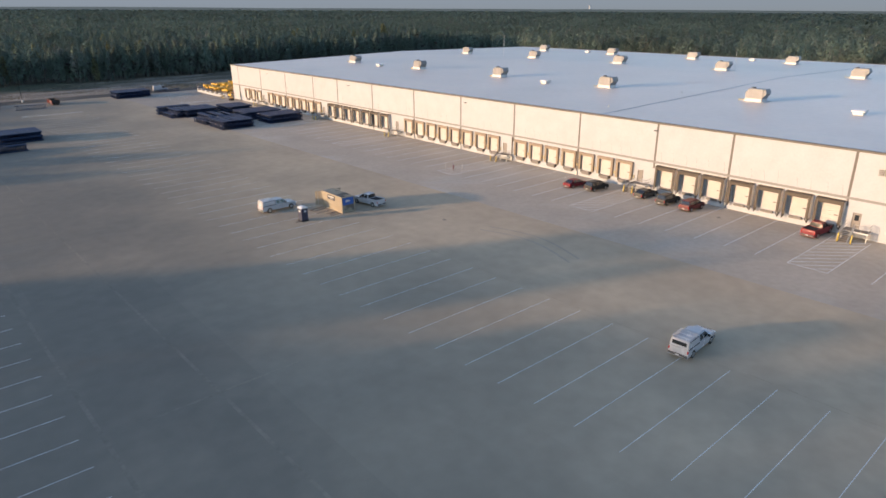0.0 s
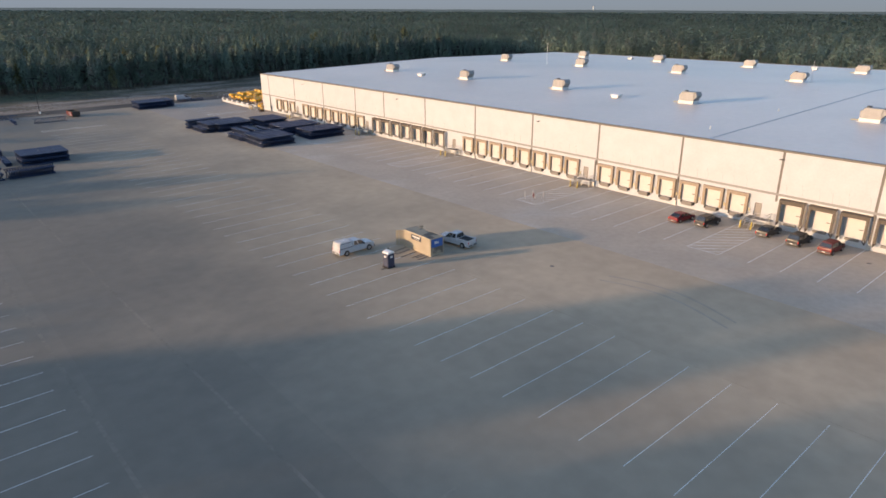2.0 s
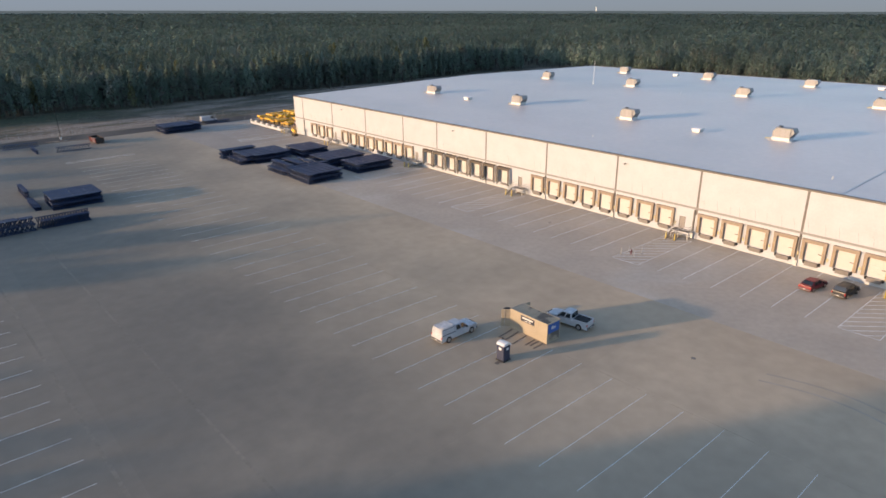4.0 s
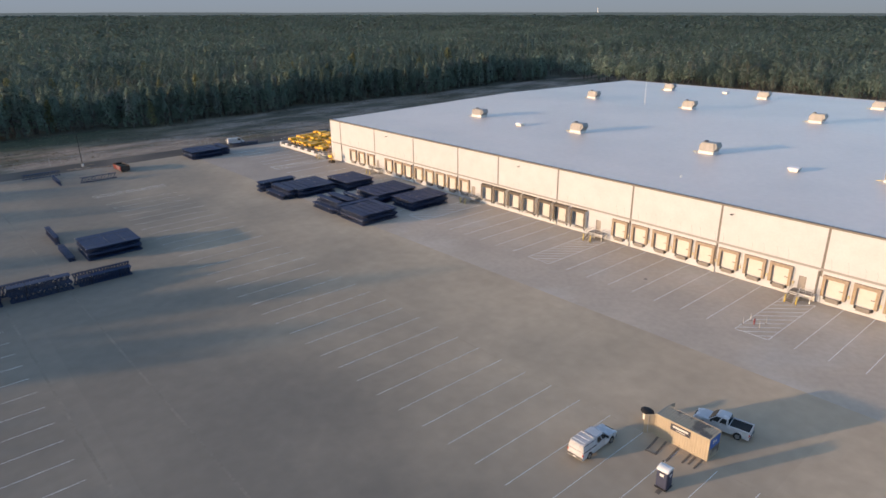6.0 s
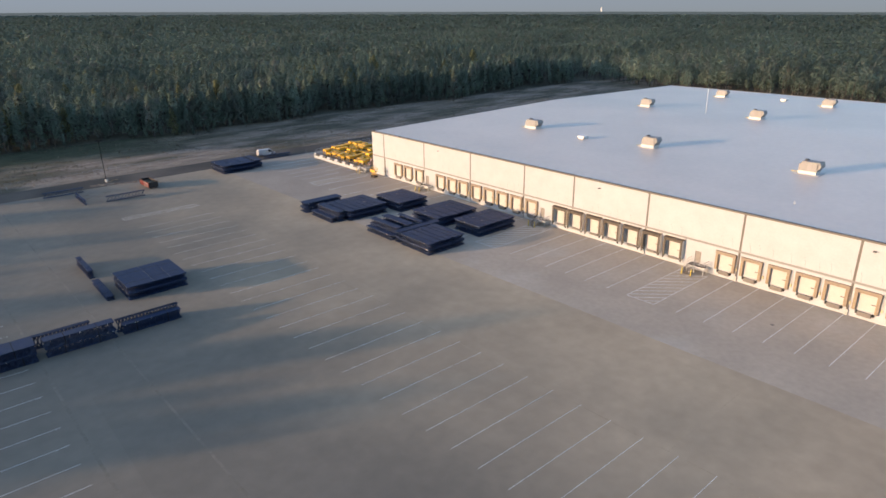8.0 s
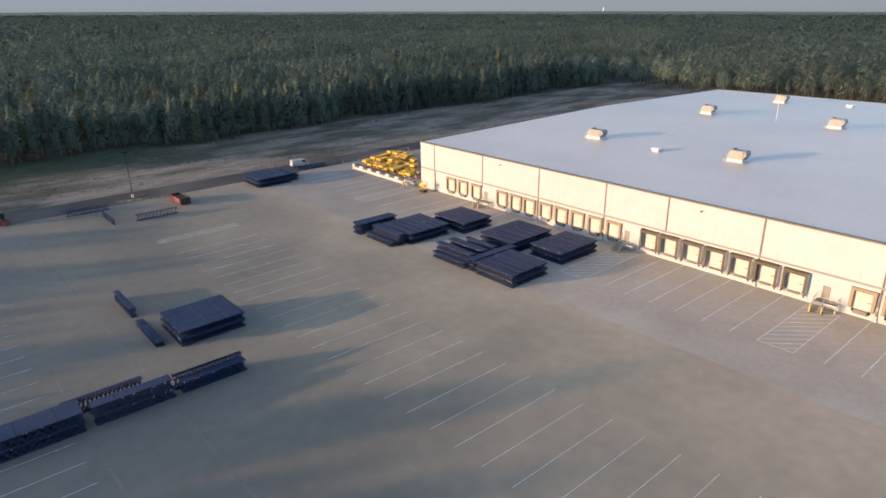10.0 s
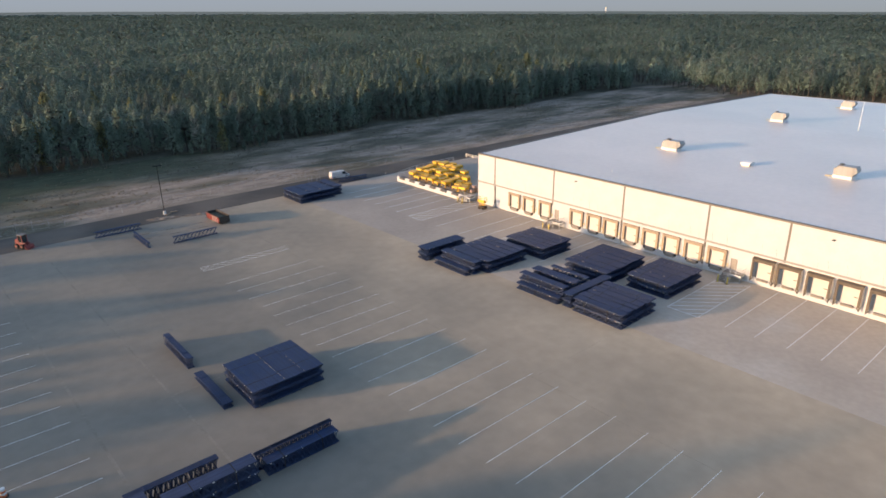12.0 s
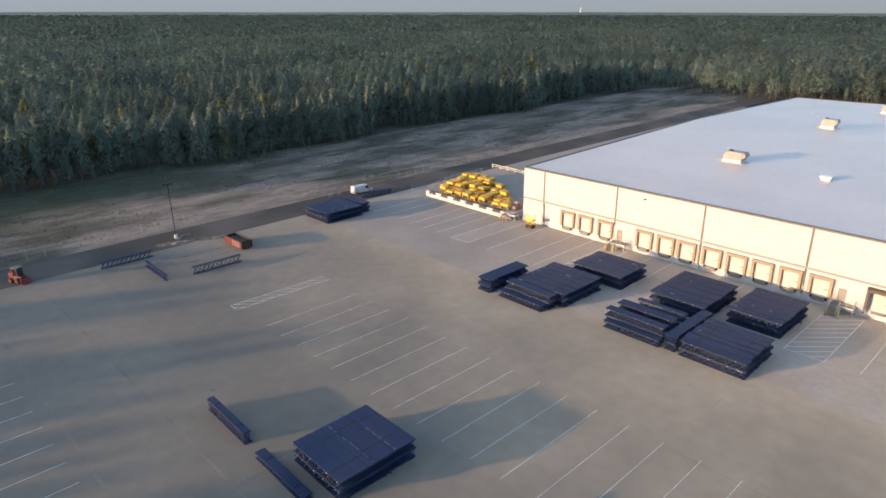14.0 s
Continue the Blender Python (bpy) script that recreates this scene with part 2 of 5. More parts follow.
M_LEAF = paint("pine_foliage", (0.150, 0.205, 0.163), 0.9, vary=0.26, scale=0.016, fine=0.16, island_tone=0.06, second=(0.180, 0.195, 0.168), second_scale=0.11, second_low=0.52, second_high=0.68, spec=0.15, through_light=0.5)
M_LEAFPALE = paint("yellowing_foliage", (0.19, 0.20, 0.105), 0.85, vary=0.2, scale=0.05, fine=0.5, island_tone=0.35, spec=0.15, through_light=0.5)


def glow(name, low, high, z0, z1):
    """Far haze at the horizon, put into the surface as a plain glow, paler below."""
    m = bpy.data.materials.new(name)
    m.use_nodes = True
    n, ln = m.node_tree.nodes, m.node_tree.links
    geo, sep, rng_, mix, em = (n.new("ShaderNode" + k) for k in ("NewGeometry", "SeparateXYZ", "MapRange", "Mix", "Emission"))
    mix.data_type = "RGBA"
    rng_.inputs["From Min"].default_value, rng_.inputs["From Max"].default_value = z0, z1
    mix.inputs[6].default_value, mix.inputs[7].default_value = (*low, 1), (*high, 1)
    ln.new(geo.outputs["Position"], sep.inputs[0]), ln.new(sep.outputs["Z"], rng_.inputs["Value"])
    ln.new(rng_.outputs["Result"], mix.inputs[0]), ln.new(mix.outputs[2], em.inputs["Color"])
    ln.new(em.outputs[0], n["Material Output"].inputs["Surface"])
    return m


M_TYRE = paint("tyre_darkened_concrete", (0.388, 0.325, 0.250), 0.85, vary=0.1, scale=0.4, spec=0.2)
# both backdrop rings carry the distance haze in their emission colour
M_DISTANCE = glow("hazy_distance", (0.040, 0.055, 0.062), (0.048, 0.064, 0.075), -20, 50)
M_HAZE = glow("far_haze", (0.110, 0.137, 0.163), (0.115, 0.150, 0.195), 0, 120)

# ---- ground ----
WALL_X, NORTH_Y, EAST_X, RIDGE_X, SOUTH_Y = 96.9, 238.2, 253.0, 175.0, -30.0
YARD_N = 276.0


def sheet(name, x0, x1, y0, y1, z, depth, material, label, category):
    ob = part(name, boxes((x0, x1, y0, y1, z - depth, z)), material)
    return tagged(ob, label, category, "", "structure")


def land_z(x, y):
    """Height of the open country: level at the site, and falling gently towards the south-east beyond it."""
    x, y = np.asarray(x, float), np.asarray(y, float)
    off = np.hypot(np.maximum(0, np.abs(x - 90) - 300), np.maximum(0, np.maximum(y - 330, -120 - y)))
    s = np.clip(off / 260, 0, 1)
    return -0.30 + s * s * (3 - 2 * s) * (-0.0080 * (x - 150) + 0.0084 * (y - 345))


steps = np.array([0, 60, 120, 180, 240, 300, 360, 420, 500, 600, 750, 1000, 1400, 2000, 2900, 3800, 4800.0])
axis_ = np.concatenate([-steps[:0:-1], steps])
gx, gy = np.meshgrid(axis_ * (4700 / 4800) + 90, axis_ * (4600 / 4800) + 105)
wide_n = len(axis_)
cells = np.array([[j * wide_n + i, j * wide_n + i + 1, (j + 1) * wide_n + i + 1, (j + 1) * wide_n + i] for j in range(wide_n - 1) for i in range(wide_n - 1)])
tagged(new("ground", raw_mesh("ground", np.stack([gx.ravel(), gy.ravel(), land_z(gx, gy).ravel()], axis=1), cells, M_FLOOR)), "dark earth ground under the woods, out to the horizon", "ground", "", "structure")
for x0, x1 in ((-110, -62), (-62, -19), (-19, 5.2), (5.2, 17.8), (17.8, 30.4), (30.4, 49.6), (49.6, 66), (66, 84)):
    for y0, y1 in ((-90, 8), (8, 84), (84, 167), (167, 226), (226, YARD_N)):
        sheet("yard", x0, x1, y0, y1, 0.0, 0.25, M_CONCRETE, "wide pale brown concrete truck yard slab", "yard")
bm = bmesh.new()
prism(bm, [(73.0, -90), (WALL_X, -90), (WALL_X, YARD_N), (66.0, YARD_N)], -0.25, 0.004, "z")
tagged(part("dock_apron", bm, M_APRON), "grey concrete apron in front of the loading docks", "pavement", "", "structure")
sheet("pavement", WALL_X, 300, -90, YARD_N, -0.004, 0.25, M_APRON, "grey concrete pavement round the warehouse", "pavement")
sheet("road", -300, 420, YARD_N, 286.5, -0.02, 0.25, M_ASPHALT, "dark asphalt service road along the fence", "road")
sheet("grass_verge", -400, 520, 286.5, 346, -0.05, 0.22, M_GRASS, "patchy grass and bare earth strip before the woods", "grass")

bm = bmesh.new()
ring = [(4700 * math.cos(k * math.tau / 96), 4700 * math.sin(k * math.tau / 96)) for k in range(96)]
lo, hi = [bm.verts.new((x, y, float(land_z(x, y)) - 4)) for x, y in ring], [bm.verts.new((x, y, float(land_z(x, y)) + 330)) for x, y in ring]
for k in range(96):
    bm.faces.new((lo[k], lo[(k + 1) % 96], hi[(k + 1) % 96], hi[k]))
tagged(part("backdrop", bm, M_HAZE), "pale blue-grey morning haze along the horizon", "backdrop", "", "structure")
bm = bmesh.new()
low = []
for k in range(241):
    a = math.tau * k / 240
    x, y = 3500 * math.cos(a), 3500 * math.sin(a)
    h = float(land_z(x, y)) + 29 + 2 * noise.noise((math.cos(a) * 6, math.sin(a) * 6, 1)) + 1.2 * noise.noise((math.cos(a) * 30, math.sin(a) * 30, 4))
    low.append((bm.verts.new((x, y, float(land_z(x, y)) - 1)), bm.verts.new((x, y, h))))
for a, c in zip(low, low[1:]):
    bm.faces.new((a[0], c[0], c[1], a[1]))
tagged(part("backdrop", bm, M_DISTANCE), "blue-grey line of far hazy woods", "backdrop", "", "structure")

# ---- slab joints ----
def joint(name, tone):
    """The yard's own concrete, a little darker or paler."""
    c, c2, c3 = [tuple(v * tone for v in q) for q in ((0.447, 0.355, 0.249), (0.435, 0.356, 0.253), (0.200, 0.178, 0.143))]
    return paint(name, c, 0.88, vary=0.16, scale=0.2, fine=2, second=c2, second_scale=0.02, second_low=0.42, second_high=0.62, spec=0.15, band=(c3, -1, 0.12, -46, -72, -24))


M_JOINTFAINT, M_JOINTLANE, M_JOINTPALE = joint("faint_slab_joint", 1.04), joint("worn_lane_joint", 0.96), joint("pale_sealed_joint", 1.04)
joints = thing("slab_joints", label="faint straight joints between the concrete slabs", category="joint", kind="structure")


def joint_strip(x0, y0, x1, y1, w, material, top=0.004):
    L = math.hypot(x1 - x0, y1 - y0)
    ob = part("joint", boxes((0, L, -w / 2, w / 2, 0.0, top)), material, joints)
    ob.matrix_basis = pose(x0, y0, 0.0, 0, 0, math.degrees(math.atan2(y1 - y0, x1 - x0)))


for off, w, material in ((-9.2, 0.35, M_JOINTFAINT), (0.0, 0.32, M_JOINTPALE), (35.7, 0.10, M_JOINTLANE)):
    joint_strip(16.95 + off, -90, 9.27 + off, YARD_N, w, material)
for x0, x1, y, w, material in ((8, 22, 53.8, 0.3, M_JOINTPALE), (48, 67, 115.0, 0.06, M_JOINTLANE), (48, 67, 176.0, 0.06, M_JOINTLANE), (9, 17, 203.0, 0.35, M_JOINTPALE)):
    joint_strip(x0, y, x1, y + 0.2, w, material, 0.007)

# ---- warehouse ----
BAYS = [SOUTH_Y, -16.6, 0.3, 17.3, 34.3, 51.5, 64.7, 81.1, 98.0, 114.5, 131.6, 149.4, 166.6, 180.2, 197.5, 215.0, 232.6, NORTH_Y]
DOCKS = {
    "A": [36.2, 40.5, 44.7, 49.0, 53.6, 57.9, 62.1],
    "B": [70.5, 74.6, 78.9, 83.1, 87.4, 91.6, 95.8],
    "C": [103.7, 107.8, 112.2, 116.4, 120.6, 124.9, 129.3, 133.7],
    "D": [143.3, 147.8, 152.1, 156.6, 160.9, 165.4, 169.5],
    "E": [177.7, 182.2, 186.6, 190.9, 195.2, 199.9, 204.0, 208.4],
    "F": [217.0, 221.7, 226.1],
}
EXITS = [32.7, 67.2, 100.4, 138.7, 174.6, 213.7]
EAVE, RIDGE, DOCK_Z = 12.1, 13.4, 1.30

wall_west = thing("wall_west", label="cream painted concrete warehouse wall with taupe joint stripes", category="wall", kind="structure")
openings = sorted([(y - 1.4, y + 1.4, 4.2) for g in DOCKS.values() for y in g] + [(y - 0.55, y + 0.55, 3.45) for y in EXITS])
part("plinth", boxes((WALL_X, WALL_X + 0.3, SOUTH_Y, NORTH_Y, -0.2, DOCK_Z)), M_WALL, wall_west)
bm = bmesh.new()
at = SOUTH_Y
for a, b, top in openings:
    box(bm, WALL_X, WALL_X + 0.3, at, a, DOCK_Z, 4.2)
    if top < 4.2:
        box(bm, WALL_X, WALL_X + 0.3, a, b, top, 4.2)
    at = b
box(bm, WALL_X, WALL_X + 0.3, at, NORTH_Y, DOCK_Z, 4.2)
part("pier", bm, M_WALL, wall_west)
for a, b in zip(BAYS, BAYS[1:]):
    part("panel", soft_boxes(0.015, (WALL_X, WALL_X + 0.3, a + 0.18 * (a > SOUTH_Y), b - 0.18 * (b < NORTH_Y), 4.2, 11.84)), M_WALL, wall_west)
for y in BAYS[1:-1]:
    part("joint_stripe", boxes((WALL_X + 0.02, WALL_X + 0.3, y - 0.18, y + 0.18, 4.2, 11.84)), M_REVEAL, wall_west)
part("band", boxes((WALL_X - 0.03, WALL_X, SOUTH_Y, NORTH_Y, 5.16, 5.52)), M_BAND, wall_west)
part("coping", soft_boxes(0.02, (WALL_X - 0.10, WALL_X + 0.42, SOUTH_Y - 0.1, NORTH_Y + 0.1, 11.84, 12.14)), M_REVEAL, wall_west)

rod = None
rng = random.Random(4)
for ys in DOCKS.values():
    for y in ys:
        for dy in (-1.15, 1.0):
            if rod is None:
                bm = tube([(-0.03, 0.0, 5.53), (-0.03, 0.08, 6.5), (-0.03, 0.26, 7.1)], [(-0.03, 0.26, 7.1), (0.0, 0.27, 7.12)], r=0.011, sides=4)
                rod = part("thin_rod", bm, M_BAND, wall_west)
                rod.matrix_basis = pose(WALL_X, y + dy, 0)
            else:
                share("thin_rod", rod.data, wall_west, WALL_X, y + dy + rng.uniform(-0.4, 0.4), rng.uniform(-0.02, 0.3))


def end_wall(name, y0, y1, label):
    w = thing(name, label=label, category="wall", kind="structure")
    xs = np.linspace(WALL_X + 0.3, EAST_X - 0.3, 10)
    for a, b in zip(xs, xs[1:]):
        def top(x):
            return EAVE - 0.2 + (RIDGE - EAVE) * (1 - abs(x - RIDGE_X) / 78.1)
        pts = [(a + 0.02, -0.2), (b - 0.02, -0.2), (b - 0.02, top(b))] + ([(RIDGE_X, top(RIDGE_X))] if a < RIDGE_X < b else []) + [(a + 0.02, top(a))]
        bm = bmesh.new()
        prism(bm, pts, y0, y1, "y")
        part("panel", bm, M_WALL, w)
    bm = bmesh.new()
    for a, b, za, zb in ((WALL_X + 0.42, RIDGE_X, EAVE, RIDGE), (RIDGE_X, EAST_X, RIDGE, EAVE)):
        prism(bm, [(a, za - 0.2), (b, zb - 0.2), (b, zb + 0.08), (a, za + 0.06)], y0 - 0.08, y1 + 0.08, "y")
    part("coping", bm, M_REVEAL, w)


end_wall("wall_north", NORTH_Y - 0.3, NORTH_Y, "cream painted end wall of the warehouse")
end_wall("wall_south", SOUTH_Y, SOUTH_Y + 0.3, "cream painted end wall of the warehouse")
wall_east = thing("wall_east", label="cream painted rear wall of the warehouse", category="wall", kind="structure")
part("panel", boxes((EAST_X - 0.3, EAST_X, SOUTH_Y, NORTH_Y, -0.2, EAVE - 0.2)), M_WALL, wall_east)
part("coping", boxes((EAST_X - 0.42, EAST_X + 0.1, SOUTH_Y, NORTH_Y, EAVE - 0.2, EAVE + 0.06)), M_REVEAL, wall_east)


def roof_z(x):
    return EAVE - 0.06 + (RIDGE - EAVE) * (1 - abs(x - RIDGE_X) / 78.1)


roof = thing("roof", label="low-pitched pale grey membrane roof of the warehouse", category="roof", kind="structure")
for a, b in ((WALL_X + 0.3, RIDGE_X), (RIDGE_X, EAST_X - 0.3)):
    bm = bmesh.new()
    prism(bm, [(a, roof_z(a) - 0.2), (b, roof_z(b) - 0.2), (b, roof_z(b)), (a, roof_z(a))], SOUTH_Y + 0.3, NORTH_Y - 0.3, "y")
    part("membrane", bm, M_ROOF, roof)
for x0, x1 in ((WALL_X + 0.5, RIDGE_X), (RIDGE_X, EAST_X - 0.6)):
    bm = bmesh.new()
    prism(bm, [(x0, roof_z(x0)), (x1, roof_z(x1)), (x1, roof_z(x1) + 0.06), (x0, roof_z(x0) + 0.06)], 76.9, 77.2, "y")
    part("expansion_joint", bm, M_SEAM, roof, "dark raised expansion joint across the roof")
for y in range(-20, 236, 12):
    for x0, x1 in ((WALL_X + 0.5, RIDGE_X), (RIDGE_X, EAST_X - 0.6)):
        bm = bmesh.new()
        prism(bm, [(x0, roof_z(x0)), (x1, roof_z(x1)), (x1, roof_z(x1) + 0.006), (x0, roof_z(x0) + 0.006)], y, y + 0.10, "y")
        part("lap_seam", bm, M_ROOF, roof)


# ---- loading docks ----
def dock_door(deep):
    """A dock position with its centre on the wall face at y = 0; deep: a framed shelter that stands out from the wall."""
    d = thing("dock_door", label="closed white dock door in a brown shelter box on brackets" if deep else "closed white dock door with a brown foam seal", category="dock door", group="dock doors along the wall")
    leaf = part("door_leaf", boxes(*[(0.10, 0.15, -1.4, 1.4, DOCK_Z + k * 0.58 + 0.008, DOCK_Z + (k + 1) * 0.58) for k in range(5)]), M_DOOR, d)
    part("lock_bar", boxes((0.07, 0.10, -1.15, -0.60, 2.50, 2.62)), M_DARKSTEEL, leaf)
    for s in (-1, 1):
        part("track", boxes((-0.04, 0.10, min(s * 1.22, s * 1.34), max(s * 1.22, s * 1.34), DOCK_Z, 4.15)), M_STEEL, d)
        if not deep:
            part("bumper", soft_boxes(0.02, (-0.22, 0.0, min(s * 0.95, s * 1.25), max(s * 0.95, s * 1.25), 0.78, 1.25)), M_RUBBER, d)
    part("leveller", soft_boxes(0.02, (-0.34, 0.0, -0.92, 0.92, 0.85 if deep else 0.55, 1.20), (-0.42, -0.34, -0.9, 0.9, 1.10, 1.24)), M_LEVEL, d)
    if deep:
        for s in (-1, 1):
            part("side_panel", boxes((-0.74, 0.0, min(s * 1.80, s * 1.86), max(s * 1.80, s * 1.86), 1.35, 4.75)), M_SHELTER, d)
            part("side_curtain", soft_boxes(0.03, (-0.82, -0.74, min(s * 1.46, s * 1.86), max(s * 1.46, s * 1.86), 1.35, 4.75)), M_CURTAIN, d)
            part("bracket", tube([(-0.72, s * 1.78, 1.40), (-0.72, s * 1.78, 0.72)], [(-0.72, s * 1.78, 0.78), (-0.05, s * 1.78, 1.32)], [(-0.72, s * 1.78, 0.78), (-0.72, s * 1.40, 1.36)], r=0.07), M_BRACKET, d)
        bm = bmesh.new()
        prism(bm, [(-0.82, 4.70), (0.0, 4.86), (0.0, 4.94), (-0.84, 4.78)], -1.88, 1.88, "y")
        part("shelter_top", bm, M_CURTAIN, d)
        part("top_flashing", boxes((-0.10, -0.002, -1.90, 1.90, 4.94, 5.02)), M_SHELTER, d, "pale flashing strip")
        part("head_curtain", soft_boxes(0.03, (-0.82, -0.75, -1.46, 1.46, 4.25, 4.70)), M_CURTAIN, d)
    else:
        for s in (-1, 1):
            part("side_pad", soft_boxes(0.05, (-0.34, 0.0, min(s * 1.25, s * 1.76), max(s * 1.25, s * 1.76), 1.28, 4.62)), M_SEAL, d)
            part("guide_stripe", boxes((-0.346, -0.34, *((1.50, 1.56) if s > 0 else (-1.35, -1.30)), 1.4, 3.9)), M_GUIDE, d)
        part("head_pad", soft_boxes(0.05, (-0.36, 0.0, -1.80, 1.80, 4.10, 4.66)), M_SEAL, d)
    return d


flush = deep = None
for g, ys in DOCKS.items():
    for y in ys:
        m = pose(WALL_X, y, 0)
        if g in "AD":
            if deep is None:
                deep = dock_door(True)
                deep.matrix_basis = m
            else:
                copy_thing(deep, m)
        elif flush is None:
            flush = dock_door(False)
            flush.matrix_basis = m
        else:
            copy_thing(flush, m)


def exit_door():
    d = thing("exit_door", label="plain taupe steel exit door", category="door", group="exit doors along the wall")
    leaf = part("door_leaf", soft_boxes(0.01, (0.05, 0.10, -0.5, 0.5, DOCK_Z + 0.02, 3.40)), M_EXIT, d)
    part("frame", boxes((-0.02, 0.05, -0.55, -0.49, DOCK_Z, 3.45), (-0.02, 0.05, 0.49, 0.55, DOCK_Z, 3.45), (-0.02, 0.05, -0.49, 0.49, 3.39, 3.45)), M_REVEAL, d)
    part("handle", boxes((-0.02, 0.05, -0.42, -0.34, 2.25, 2.40)), M_DARKSTEEL, leaf)
    return d


def dock_stair():
    """A steel landing along the wall with a flight that runs down to the yard at its +y end."""
    d = thing("dock_stair", label="galvanised steel stair and railed landing up to an exit door", category="stairs", group="stairs along the wall")
    part("landing", soft_boxes(0.01, (-1.7, -0.02, -2.2, 1.0, 1.22, 1.28)), M_LEVEL, d)
    for b in ((-1.75, -1.70, -2.25, -0.42, 1.10, 1.29), (-1.70, -0.02, -2.25, -2.20, 1.10, 1.29), (-1.70, -0.02, 1.0, 1.05, 1.10, 1.29)):
        part("fascia", boxes(b), M_CURB, d)
    for x, y in ((-1.68, -2.15), (-0.2, -2.15), (-1.68, 0.95), (-1.68, -0.45)):
        part("leg", boxes((x - 0.06, x + 0.06, y - 0.06, y + 0.06, 0.0, 1.22)), M_STEEL, d)
    for k in range(6):
        x = -1.7 - 0.29 * (k + 1)
        part("tread", boxes((x, x + 0.29, -0.38, 0.95, 1.28 - 0.183 * (k + 1) - 0.05, 1.28 - 0.183 * (k + 1))), M_LEVEL, d)
    for y in (-0.42, 0.98):
        bm = bmesh.new()
        prism(bm, [(-1.7, 1.30), (-3.55, 0.14), (-3.55, 0.0), (-3.3, 0.0), (-1.7, 1.0)], y - 0.04, y + 0.04, "y")
        part("stringer", bm, M_STEEL, d)
        for z in (0.55, 1.0):
            part("handrail", tube([(-3.45, y, z), (-1.72, y, z + 1.2)], r=0.035), M_STEEL, d)
        for x, z in ((-3.45, 0.0), (-2.6, 0.6), (-1.72, 1.2)):
            part("rail_post", tube([(x, y, z), (x, y, z + 1.0)], r=0.035), M_STEEL, d)
    for z in (1.75, 2.25):
        part("handrail", tube([(-1.72, -0.42, z), (-1.72, -2.22, z), (-0.05, -2.22, z)], r=0.035), M_STEEL, d)
        part("handrail", tube([(-1.72, 1.02, z), (-0.05, 1.02, z)], r=0.035), M_STEEL, d)
    for x, y in ((-1.72, -2.22), (-1.72, -1.3), (-0.9, -2.22), (-0.9, 1.02)):
        part("rail_post", tube([(x, y, 1.28), (x, y, 2.25)], r=0.035), M_STEEL, d)
    return d


def bollard():
    d = thing("bollard", label="yellow painted steel bollard beside the dock stair", category="bollard", group="bollards at the stairs")
    bm = tube([(0, 0, 0), (0, 0, 1.25)], r=0.09, sides=12)
    bar(bm, (0, 0, 1.25), (0, 0, 1.31), 0.065, 12)
    part("post", bm, M_YELLOW, d)
    part("base_ring", tube([(0, 0, 0), (0, 0, 0.03)], r=0.17, sides=12), M_DARKSTEEL, d)
    return d


ed, st, bo = exit_door(), dock_stair(), bollard()
for k, y in enumerate(EXITS + [240.9]):
    if k < len(EXITS):
        m = pose(WALL_X, y, 0)
        if k:
            copy_thing(ed, m)
        else:
            ed.matrix_basis = m
    m = pose(WALL_X if k < len(EXITS) else 96.3, y, 0)
    if k:
        copy_thing(st, m)
    else:
        st.matrix_basis = m
    for j, dy in enumerate((-0.9, 0.75)):
        m = pose(93.3, y + dy, 0)
        if k or j:
            copy_thing(bo, m)
        else:
            bo.matrix_basis = m


def wall_light():
    d = thing("wall_light", label="small dark wall light high on the panel", category="wall light", group="wall lights")
    part("arm", tube([(0, 0, 0), (-0.35, 0, 0.05)], r=0.04), M_DARKSTEEL, d)
    bm = bmesh.new()
    prism(bm, [(-0.75, -0.05), (-0.30, 0.02), (-0.30, 0.10), (-0.70, 0.03)], -0.22, 0.22, "y")
    part("head", bm, M_DARKSTEEL, d)
    return d


part("vision_panel", boxes((0.03, 0.05, -0.28, 0.28, 2.35, 3.15)), M_GLASS, ed, "dark glass panel in the door")
wl = wall_light()
for k, y in enumerate([16.4, 64.8, 112.6, 160.1, 208.8]):
    m = pose(WALL_X, y, 10.75)
    if k:
        copy_thing(wl, m)
    else:
        wl.matrix_basis = m


def downpipe():
    d = thing("downpipe", label="taupe rain downpipe with a guard at its foot", category="downpipe", group="downpipes along the wall")
    part("pipe", soft_boxes(0.02, (-0.16, 0.0, -0.13, 0.13, 0.5, 5.05)), M_REVEAL, d)
    part("guard", soft_boxes(0.03, (-0.26, 0.0, -0.22, 0.22, 0.0, 0.95)), M_STEEL, d)
    return d


def control_box():
    d = thing("control_box", label="small pale yellow control box on the wall between docks", category="control box", group="control boxes")
    part("case", soft_boxes(0.02, (-0.16, 0.0, -0.14, 0.14, 1.85, 2.35)), M_BOX, d)
    part("conduit", tube([(-0.04, 0, 2.35), (-0.04, 0, 4.9)], r=0.02), M_STEEL, d)
    return d


cb = None
for g in "BCEF":
    for y in DOCKS[g]:
        if cb is None:
            cb = control_box()
            cb.matrix_basis = pose(WALL_X, y - 2.05, 0)
        else:
            copy_thing(cb, pose(WALL_X, y - 2.05, 0))
dp = downpipe()
for k, y in enumerate([51.4, 81.1, 98.3, 114.5, 131.6, 149.4, 180.2, 197.5, 232.4]):
    if k:
        copy_thing(dp, pose(WALL_X, y, 0))
    else:
        dp.matrix_basis = pose(WALL_X, y, 0)

